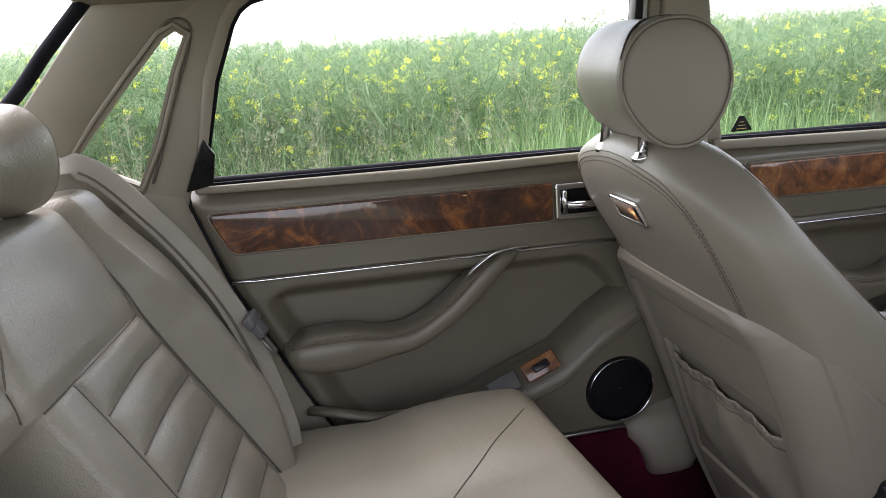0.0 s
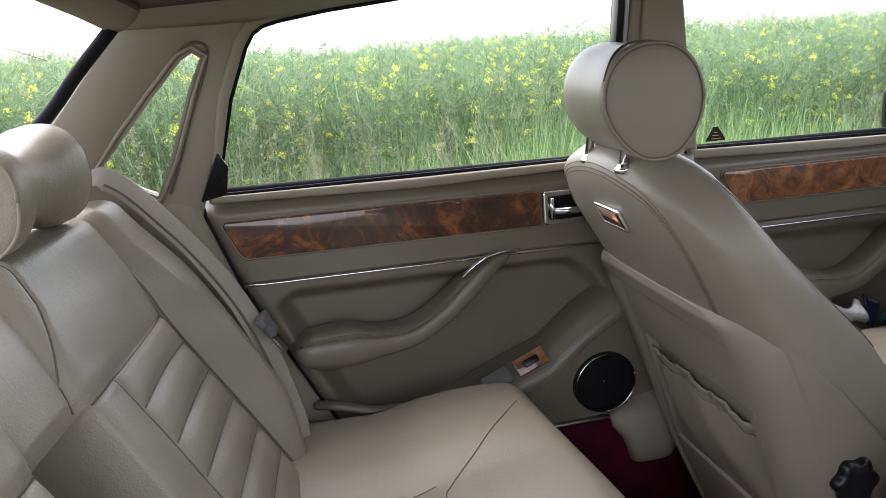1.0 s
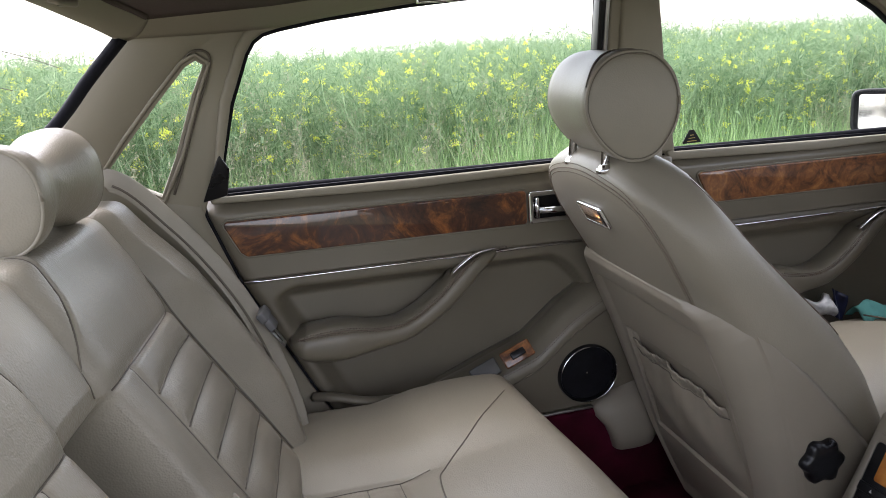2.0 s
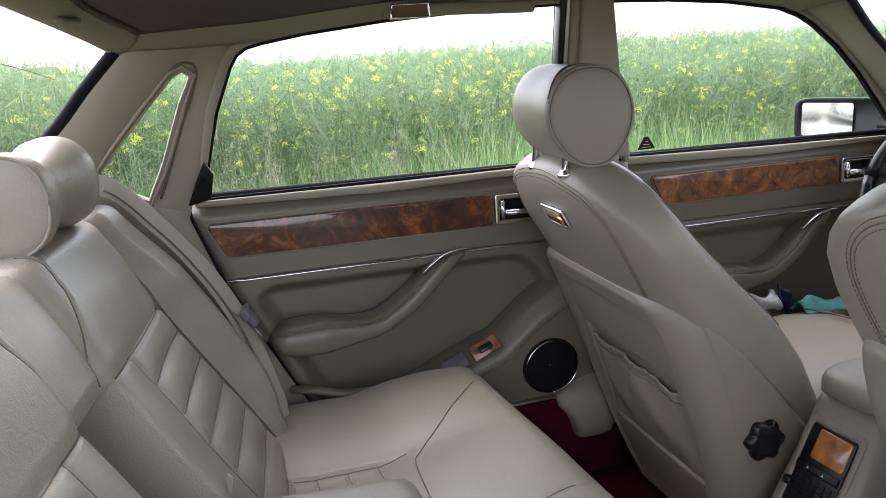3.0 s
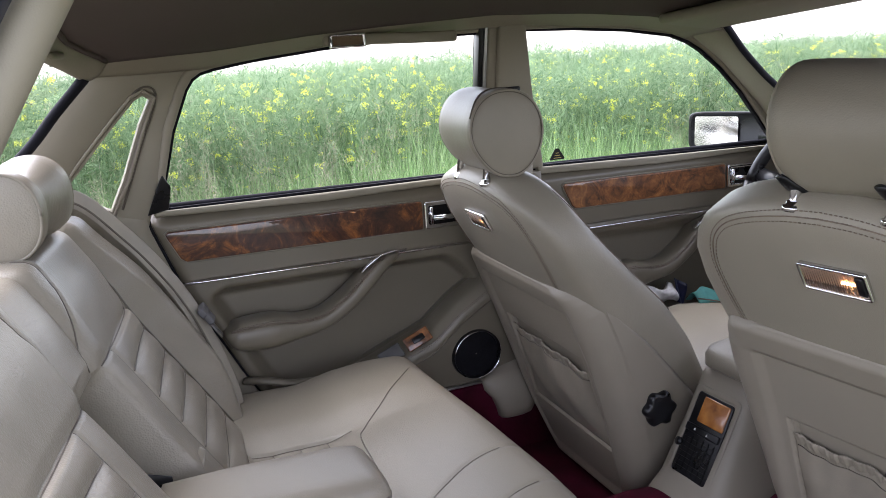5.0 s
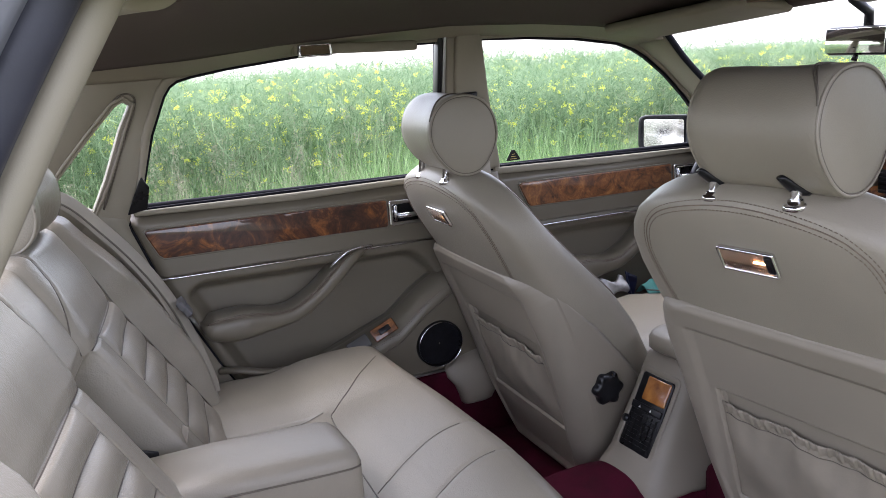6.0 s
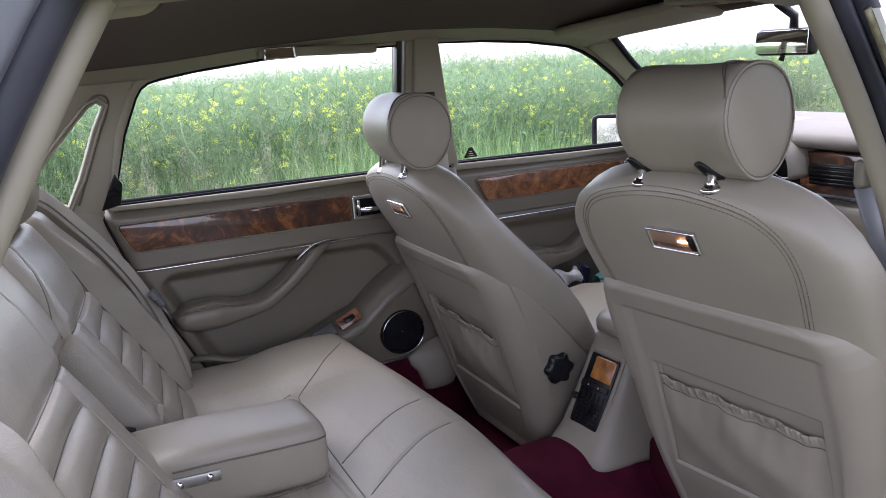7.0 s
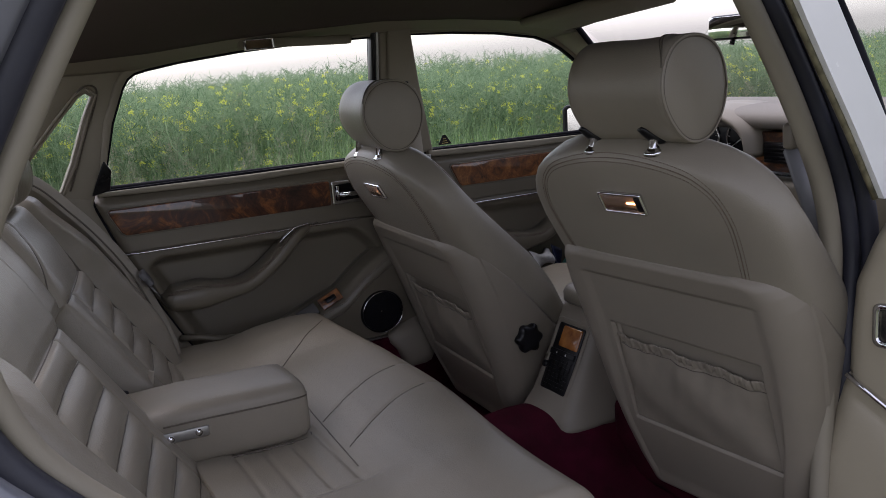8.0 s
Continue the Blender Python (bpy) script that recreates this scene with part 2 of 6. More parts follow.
def loft(rings, closed=True, caps=True):
    n = len(rings[0])
    v = [q for r in rings for q in r]
    f = []
    m = n if closed else n - 1
    for i in range(len(rings) - 1):
        for j in range(m):
            a, b = i * n + j, i * n + (j + 1) % n
            f.append((a, b, b + n, a + n))
    if caps and closed:
        f.append(tuple(range(n))[::-1])
        f.append(tuple(range((len(rings) - 1) * n, len(rings) * n)))
    return v, f


def ring(c, ux, uy, a, b, p=2.0, n=24):
    """A rounded ring round c: an ellipse for p = 2, squarer above."""
    c, ux, uy = np.array(c, float), np.array(ux, float), np.array(uy, float)
    out = []
    for k in range(n):
        t = 2 * math.pi * k / n
        x, y = math.cos(t), math.sin(t)
        out.append(c + ux * a * math.copysign(abs(x) ** (2 / p), x) + uy * b * math.copysign(abs(y) ** (2 / p), y))
    return out


def tube(pts, a, b=None, up=(0, 0, 1), p=2.0, n=12, taper=None):
    """A bar of round or squarish section along a line."""
    pts = [np.array(q, float) for q in pts]
    b = a if b is None else b
    up = np.array(up, float)
    rings = []
    for i, q in enumerate(pts):
        d = pts[min(i + 1, len(pts) - 1)] - pts[max(i - 1, 0)]
        d /= np.linalg.norm(d) + 1e-12
        s = np.cross(d, up)
        s /= np.linalg.norm(s) + 1e-12
        w = np.cross(s, d)
        k = taper(i / (len(pts) - 1)) if taper else 1.0
        rings.append(ring(q, s, w, a * k, b * k, p, n))
    return loft(rings)


def box(c, size, turn=None):
    x, y, z = (s / 2 for s in size)
    v = [np.array((i * x, j * y, k * z)) for i in (-1, 1) for j in (-1, 1) for k in (-1, 1)]
    if turn is not None:
        v = [np.array(turn @ Vector(q)) for q in v]
    v = [q + np.array(c, float) for q in v]
    return v, [(0, 1, 3, 2), (4, 6, 7, 5), (0, 4, 5, 1), (2, 3, 7, 6), (0, 2, 6, 4), (1, 5, 7, 3)]


def sheet(fn, u0, u1, nu, v0, v1, nv, thick=None):
    """A surface fn(u, v); with thick, a closed slab that reaches back by that vector or rule."""
    us, vs = np.linspace(u0, u1, nu), np.linspace(v0, v1, nv)
    pts = [np.array(fn(u, w), float) for w in vs for u in us]
    f = [(j * nu + i, j * nu + i + 1, (j + 1) * nu + i + 1, (j + 1) * nu + i) for j in range(nv - 1) for i in range(nu - 1)]
    if thick is not None:
        k = len(pts)
        t = None if callable(thick) else np.array(thick, float)
        pts = pts + [q + (np.array(thick(q), float) if callable(thick) else t) for q in pts]
        f = f + [tuple(i + k for i in q[::-1]) for q in f]
        edge = list(range(nu)) + [j * nu + nu - 1 for j in range(1, nv)] + [(nv - 1) * nu + i for i in range(nu - 2, -1, -1)] + [j * nu for j in range(nv - 2, 0, -1)]
        for a, b in zip(edge, edge[1:] + edge[:1]):
            f.append((a, a + k, b + k, b))
    return pts, f


def prism(outline, put, depth):
    """A flat outline, laid into space by put(u, v, w), w from 0 to depth."""
    n = len(outline)
    v = [np.array(put(a, b, 0), float) for a, b in outline] + [np.array(put(a, b, depth), float) for a, b in outline]
    f = [tuple(range(n))[::-1], tuple(range(n, 2 * n))]
    f += [(i, (i + 1) % n, (i + 1) % n + n, i + n) for i in range(n)]
    return v, f


def frame_strip(outer, inner, put, depth):
    """A flat frame between two outlines of as many points."""
    n = len(outer)
    v = [np.array(put(a, b, w), float) for w in (0, depth) for line in (outer, inner) for a, b in line]
    f = []
    for i in range(n):
        j = (i + 1) % n
        o0, o1, i0, i1 = i, j, n + i, n + j
        f += [(o0, i0, i1, o1), (2 * n + o0, 2 * n + o1, 2 * n + i1, 2 * n + i0), (o0, o1, 2 * n + o1, 2 * n + o0), (i0, 2 * n + i0, 2 * n + i1, i1)]
    return v, f


def rounded(x0, y0, x1, y1, r, n=5):
    out = []
    for cx, cy, a in ((x1 - r, y1 - r, 0), (x0 + r, y1 - r, 90), (x0 + r, y0 + r, 180), (x1 - r, y0 + r, 270)):
        out += [(cx + r * math.cos(radians(a + 90 * k / n)), cy + r * math.sin(radians(a + 90 * k / n))) for k in range(n + 1)]
    return out


def step(a, b, x):
    t = min(1.0, max(0.0, (x - a) / (b - a)))
    return t * t * (3 - 2 * t)


def stitches(pts, length=0.004, gap=0.003, r=0.0007):
    """Short threads in a row along a line."""
    pts = [np.array(q, float) for q in pts]
    d = [0.0]
    for a, b in zip(pts, pts[1:]):
        d.append(d[-1] + np.linalg.norm(b - a))
    arr = np.array(pts)
    at = lambda s: np.array([np.interp(s, d, arr[:, k]) for k in range(3)])
    shapes = []
    s = 0.0
    while s + length < d[-1]:
        shapes.append(tube([at(s), at(s + length)], r, n=4))
        s += length + gap
    return joined(*shapes)

# ---- the ground outside ----


def fall(x, y):
    """Beyond the first rows of the crop the land drops away from the road."""
    return 0.045 * np.clip(y - 12.0, 0, None) * np.clip((x + 120) / 80, 0, 1)


def ground_height(x, y):
    return -0.02 + 0.02 * math.sin(x * 0.7) * math.sin(y * 0.9)


def ground():
    xs = np.concatenate([-np.geomspace(1500, 8, 14), np.linspace(-7, 12, 40), np.geomspace(13, 1500, 14)])
    ys = np.concatenate([-np.geomspace(1500, 8, 14), np.linspace(-7, 12, 40), np.geomspace(13, 1500, 14)])
    v = [(x, y, ground_height(x, y) if abs(x) < 20 and abs(y) < 12 else -float(fall(x, y))) for y in ys for x in xs]
    n = len(xs)
    f = [(j * n + i, j * n + i + 1, (j + 1) * n + i + 1, (j + 1) * n + i) for j in range(len(ys) - 1) for i in range(n - 1)]
    tagged(part("ground", (v, f), EARTH), "grassy earth at the edge of a field", "ground", kind="structure")


ground()

# ---- car: lines of the body ----


def door_y(x):
    return 0.685 + 0.045 * x


def sag(x):
    return -0.026 * x


def on_door(x, z, off=0.0):
    """A place on the inner face of the far doors; off reaches into the cabin."""
    return (x, door_y(x) - off, z + sag(x))


# ---- car shell: floor, roof, pillars ----


def green_y(x, z):
    """The far side above the waist leans in."""
    return door_y(x) - max(0.0, z - 0.93) * 0.28


def on_green(x, z, off=0.0):
    return (x, green_y(x, z) - off, z)


REAR_GLASS = [(0.003, 0.939), (0.34, 0.933), (0.702, 0.926), (0.698, 1.10), (0.691, 1.236), (0.52, 1.234), (0.349, 1.225), (0.20, 1.211), (0.125, 1.200), (0.100, 1.194), (0.085, 1.184), (0.073, 1.166), (0.042, 1.09)]
FRONT_GLASS = [(0.895, 0.921), (1.25, 0.908), (1.66, 0.890), (1.585, 0.968), (1.50, 1.045), (1.415, 1.111), (1.335, 1.162), (1.290, 1.184), (1.235, 1.202), (1.10, 1.221), (0.95, 1.232), (0.80, 1.237), (0.835, 1.10)]
QUARTER_GLASS = [(-0.178, 0.990), (-0.135, 0.972), (-0.092, 0.948), (-0.062, 1.01), (-0.022, 1.112), (0.001, 1.157), (-0.010, 1.165), (-0.027, 1.156), (-0.078, 1.102), (-0.13, 1.044)]


def grown(outline, d):
    """The outline moved outward by d."""
    n = len(outline)
    area = sum(a[0] * b[1] - b[0] * a[1] for a, b in zip(outline, outline[1:] + outline[:1]))
    s = 1 if area > 0 else -1
    out = []
    for i in range(n):
        p, q, r = (np.array(outline[(i + k) % n]) for k in (-1, 0, 1))
        t = (q - p) / np.linalg.norm(q - p) + (r - q) / np.linalg.norm(r - q)
        t /= np.linalg.norm(t)
        out.append(tuple(q + s * d * np.array((t[1], -t[0]))))
    return out


def window(name, glass, label, frame_material):
    w = thing(name, label, "window", on_green(*glass[0]), kind="structure")
    pane = part("pane", prism(grown(glass, 0.006), lambda u, v, t: on_green(u, v, -0.016 - t), 0.004), GLASS, smooth=False)
    pane.visible_shadow = False
    under(pane, w)
    under(part("gasket", frame_strip(grown(glass, 0.007), glass, lambda u, v, t: on_green(u, v, -0.012 + t), 0.012), frame_material, smooth=False), w)
    return w


window_1 = window("window_1", REAR_GLASS, "clear side window with a black rubber seal", RUBBER)
window_2 = window("window_2", FRONT_GLASS, "clear front side window with a black rubber seal", RUBBER)
window_3 = window("window_3", QUARTER_GLASS, "small triangular quarter window behind the door", PILLAR)


def window_frame(name, glass, width, w):
    o = grown(glass, width)
    fr = part("window_frame", frame_strip(o, grown(glass, 0.006), lambda u, v, t: on_green(u, v, t - 0.004), 0.016), PILLAR, bevel=0.005, smooth=True, label="beige inner window frame")
    under(fr, w)


window_frame("window_1", REAR_GLASS, 0.024, window_1)
window_frame("window_2", FRONT_GLASS, 0.026, window_2)
window_frame("window_3", QUARTER_GLASS, 0.0125, window_3)
under(part("reveal", frame_strip(grown(QUARTER_GLASS, 0.005), QUARTER_GLASS, lambda u, v, t: on_green(u, v, t - 0.030), 0.036), PILLAR, label="pale inner reveal of the window", smooth=False), window_3)


def edge_z(x):
    return float(np.interp(x, (-0.14, -0.076, 0.12, 0.29, 0.44, 0.68, 0.9, 1.08, 1.26, 1.4), (1.225, 1.228, 1.237, 1.253, 1.262, 1.272, 1.265, 1.250, 1.212, 1.15)))


def roof_z(x, y):
    k = (0.52 - y) / 1.14
    return edge_z(x) + 0.05 * k + 0.045 * max(0.0, 1 - ((y + 0.05) / 0.57) ** 2)


def rear_edge(y):
    """Where the roof lining ends above the rear window; it bows back in the middle."""
    return float(np.interp(y, (-0.64, -0.5, -0.35, -0.1, 0.15, 0.30, 0.40, 0.47, 0.525), (-0.085, -0.115, -0.145, -0.160, -0.155, -0.138, -0.112, -0.086, -0.070)))


def rear_top(y):
    """Upper edge of the rear window's opening."""
    return np.array([float(np.interp(y, (-0.62, -0.45, -0.25, 0.05, 0.30, 0.44, 0.53), q)) for q in ((-0.125, -0.165, -0.19, -0.195, -0.172, -0.138, -0.110), (-0.62, -0.45, -0.25, 0.05, 0.30, 0.44, 0.53), (1.272, 1.268, 1.262, 1.252, 1.238, 1.218, 1.199))])


def roof():
    fn = lambda u, v: (rear_edge(v) + u * (1.22 - rear_edge(v)), v, roof_z(rear_edge(v) + u * (1.22 - rear_edge(v)), v))
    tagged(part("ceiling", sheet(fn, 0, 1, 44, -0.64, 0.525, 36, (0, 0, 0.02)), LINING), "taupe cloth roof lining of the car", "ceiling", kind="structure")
    # outer skin of the roof
    fo = lambda u, v: (u - 0.07 * max(0.0, (0.1 - u) / 0.26) * max(0.0, 1 - (v / 0.6) ** 2), v, roof_z(min(max(u, -0.1), 1.2), v) + 0.04 - 0.25 * max(0, abs(v) - 0.55))
    tagged(part("roof", sheet(fo, -0.16, 1.26, 20, -0.72, 0.68, 20, (0, 0, 0.008)), PAINT), "dark painted car roof", "roof", kind="structure")
    # side rail over the far doors
    def rail(u, v):
        a = np.array((u, 0.523, edge_z(u) + 0.002))
        top = float(np.interp(u, (-0.14, 0.0, 0.10, 0.35, 0.68, 0.80, 1.08, 1.21, 1.30, 1.40), (1.205, 1.203, 1.205, 1.234, 1.247, 1.248, 1.233, 1.214, 1.188, 1.13)))
        b = np.array(on_green(u, top, 0.012))
        m = (a + b) / 2 + np.array((0, -0.012, 0.004))
        return (1 - v) ** 2 * a + 2 * v * (1 - v) * m + v * v * b
    tagged(part("trim", sheet(rail, -0.12, 1.27, 40, 0, 1, 8, (0, 0.02, 0.02)), PILLAR), "beige vinyl roof rail above the side windows", "trim", kind="structure")
    # near side rail
    near = [(-0.16, -0.655, 1.292), (0.3, -0.655, 1.322), (0.75, -0.65, 1.335), (1.2, -0.62, 1.30)]
    tagged(part("trim", tube(spline(near, 6), 0.03, 0.022, n=12), PILLAR), "beige roof rail over the open door", "trim", kind="structure")


roof()


def c_pillar():
    outer = [(-0.30, 0.935), (-0.135, 0.905), (-0.03, 0.90), (0.0, 0.99), (0.038, 1.10), (0.076, 1.192), (0.095, 1.245), (-0.085, 1.245), (-0.125, 1.19), (-0.225, 1.075)]
    inner = grown(QUARTER_GLASS, 0.012)
    p = part("pillar", frame_strip(outer, inner, lambda u, v, t: on_green(u, v, t - 0.004), 0.010), PILLAR, bevel=0.004)
    tagged(p, "beige vinyl rear pillar round a quarter window", "pillar", kind="structure")
    line = [on_green(a, b, 0.008) for a, b in spline([(-0.19, 0.985), (-0.12, 1.067), (-0.04, 1.156), (-0.010, 1.180), (0.012, 1.172), (0.006, 1.140), (-0.020, 1.080), (-0.055, 0.990), (-0.072, 0.950)], 6)]
    tagged(part("trim", tube(line, 0.0022, n=6), SEAM), "stitched seam along the rear pillar", "trim", kind="structure")
    # rear window seal and glass
    seal = [(-0.108, 0.520, 1.205), (-0.162, 0.532, 1.150), (-0.232, 0.545, 1.076), (-0.41, 0.570, 0.93)]
    tagged(part("trim", tube(spline(seal, 5), 0.015, 0.009, n=10), RUBBER), "black rubber seal of the rear window", "trim", kind="structure")
    pane = lambda u, v: (1 - v) * rear_top(u) + v * np.array((-0.80, u * 1.02, 0.94))
    g = part("window_4", sheet(pane, -0.61, 0.525, 16, 0, 1, 4), GLASS)
    g.visible_shadow = False
    tagged(g, "clear sloping rear window with heating wires", "window", kind="structure")
    wires = [tube([np.array(pane(q, k)) + (0, 0, -0.001) for q in np.linspace(0.52, -0.58, 14)], 0.0006, n=4) for k in np.linspace(0.12, 0.9, 9)]
    for wshape in wires:
        under_wire = part("heating_wire", wshape, SEAM)
        under_wire.parent = g

    def header(u, v):
        """Padded trim from the lining's edge to the window's."""
        a = np.array((rear_edge(u) + 0.004, u, roof_z(rear_edge(u), u) + 0.003))
        b = rear_top(u)
        m = (a + b) / 2 + np.array((0.006, 0, -0.016))
        return (1 - v) ** 2 * a + 2 * v * (1 - v) * m + v * v * b
    tagged(part("trim", sheet(header, -0.62, 0.53, 60, 0, 1, 10, (-0.004, 0, 0.018)), PILLAR), "beige padded header above the rear window", "trim", kind="structure")
    line = [np.array(header(y, 0.0)) + np.array((0.003, 0, -0.004)) for y in np.linspace(-0.6, 0.50, 40)]
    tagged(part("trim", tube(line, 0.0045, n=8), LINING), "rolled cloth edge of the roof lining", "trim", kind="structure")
    hook = thing("belt_guide", "small beige plastic hook on the rear header", "hook", header(0.28, 0.5))
    at = np.array(header(0.28, 0.5))
    under(part("plate", loft([ring(at + np.array((0.0, 0, -o)), (0.25, 0.97, 0), (0.9, -0.23, -0.36), a, b, 3.5, 24) for a, b, o in ((0.034, 0.0125, -0.004), (0.034, 0.0125, 0.002), (0.031, 0.010, 0.005))]), PLASTIC), hook)
    under(part("slot", box(at + np.array((0.001, -0.004, -0.0055)), (0.008, 0.024, 0.003)), BLACK, label="dark slot"), hook)
    shelf = sheet(lambda u, v: (-0.82 + u * (0.195 * v - 0.33 + 0.82), v, 0.945), 0, 1, 12, -0.62, 0.66, 16, (0, 0, -0.02))
    tagged(part("parcel_shelf", shelf, VINYL), "beige shelf behind the rear seat", "shelf", kind="structure")


c_pillar()


def b_pillar():
    o = [(0.712, 1.285), (0.80, 1.285), (0.845, 1.10), (0.895, 0.915), (0.730, 0.915), (0.722, 1.10)]
    proud = [(0.734, 1.28), (0.796, 1.28), (0.838, 1.10), (0.886, 0.92), (0.752, 0.92), (0.742, 1.10)]
    tagged(part("pillar", joined(prism(o, lambda u, v, t: on_green(u, v, t - 0.01), 0.022), prism(proud, lambda u, v, t: on_green(u, v, t + 0.006), 0.018)), PILLAR, bevel=0.006), "beige vinyl centre pillar between the doors", "pillar", kind="structure")
    tagged(part("trim", prism([(0.690, 1.262), (0.702, 1.262), (0.714, 0.92), (0.703, 0.92)], lambda u, v, t: on_green(u, v, t - 0.01), 0.026), BLACK, bevel=0.002), "black edge of the rear door frame", "trim", kind="structure")
    tagged(part("trim", prism([(0.7025, 1.262), (0.711, 1.262), (0.7225, 0.92), (0.7145, 0.92)], lambda u, v, t: on_green(u, v, t - 0.01), 0.029), STEEL, bevel=0.003), "grey metal channel beside the rear side window", "trim", kind="structure")
    low = [ring((x, y, z), (1, 0, 0), (0, 1, 0), a, b, 3.2, 32) for x, y, z, a, b in ((0.750, 0.662, 0.330, 0.036, 0.022), (0.752, 0.660, 0.336, 0.044, 0.028), (0.756, 0.660, 0.360, 0.054, 0.032), (0.756, 0.662, 0.385, 0.064, 0.032), (0.752, 0.664, 0.410, 0.080, 0.030), (0.756, 0.667, 0.432, 0.086, 0.028), (0.775, 0.678, 0.446, 0.078, 0.026), (0.825, 0.705, 0.47, 0.055, 0.025), (0.825, 0.705, 0.70, 0.05, 0.025), (0.825, 0.705, 0.91, 0.05, 0.025))]
    tagged(part("pillar", loft(low), PLASTIC), "beige plastic foot of the centre pillar", "pillar", kind="structure")
    ring_at = on_green(0.775, 1.105, 0.03)
    belt = thing("seat_belt", "grey webbing seat belt hanging from the centre pillar", "seat belt", ring_at)
    under(part("anchor", box(ring_at, (0.045, 0.012, 0.028)), BLACK, label="black belt anchor", bevel=0.004), belt)
    under(part("strap", sheet(lambda u, v: (0.795 + 0.055 * v + u, green_y(0.8, 1.1 - 0.3 * v) - 0.035, 1.10 - 0.35 * v), -0.022, 0.022, 3, 0, 1, 6, (0, 0.002, 0)), BELT), belt)


b_pillar()


def a_pillar():
    # far front pillar, between the side window and the windscreen
    def fn(u, v):
        a = np.array(on_green(*[float(np.interp(u, (0, 0.3, 0.6, 1), q)) for q in ((1.27, 1.40, 1.52, 1.70), (1.212, 1.135, 1.045, 0.90))], 0.012))
        b = np.array([float(np.interp(u, (0, 0.3, 0.6, 1), q)) for q in ((1.27, 1.36, 1.50, 1.78), (0.52, 0.545, 0.57, 0.61), (1.222, 1.145, 1.05, 0.90))])
        m = (a + b) / 2 + np.array((-0.015, -0.02, 0.0))
        return (1 - v) ** 2 * a + 2 * v * (1 - v) * m + v * v * b
    tagged(part("pillar", sheet(fn, 0, 1, 16, 0, 1, 8, (0.01, 0.02, 0)), PILLAR), "beige front pillar beside the windscreen", "pillar", kind="structure")
    seal = [(1.272, 0.515, 1.222), (1.366, 0.540, 1.142), (1.506, 0.565, 1.046), (1.79, 0.605, 0.90)]
    tagged(part("trim", tube(spline(seal, 5), 0.008, n=8), RUBBER), "black windscreen seal", "trim", kind="structure")
    ws = part("window_5", ([(1.28, 0.51, 1.222), (1.80, 0.60, 0.905), (1.80, -0.66, 0.93), (1.28, -0.60, 1.27)], [(0, 1, 2, 3)]), GLASS, smooth=False)
    ws.visible_shadow = False
    tagged(ws, "clear sloping windscreen", "window", kind="structure")
    # near front pillar
    tagged(part("pillar", tube([(1.26, -0.63, 1.28), (1.5, -0.66, 1.10), (1.80, -0.68, 0.92)], 0.03, 0.03, n=10), PILLAR), "beige front pillar on the passenger side", "pillar", kind="structure")
    head = [(1.245, 0.50, 1.228), (1.235, 0.2, 1.262), (1.235, -0.2, 1.285), (1.245, -0.6, 1.29)]
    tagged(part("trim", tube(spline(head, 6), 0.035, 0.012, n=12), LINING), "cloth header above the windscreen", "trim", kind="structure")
    for y0, y1, z in ((0.50, 0.07, 1.252), (-0.10, -0.50, 1.292)):
        v = thing("sun_visor", "padded beige sun visor folded up under the roof", "sun visor", (1.14, (y0 + y1) / 2, z), "sun visors")
        under(part("pad", box((1.145, (y0 + y1) / 2, z), (0.15, abs(y1 - y0), 0.022), Euler((radians(-5), radians(8), 0)).to_matrix()), PILLAR, bevel=0.010, segments=4), v)
        under(part("hinge", tube([(1.19, y0 - 0.03, z + 0.006), (1.205, y0 - 0.03, z + 0.012)], 0.006), PLASTIC), v)


a_pillar()


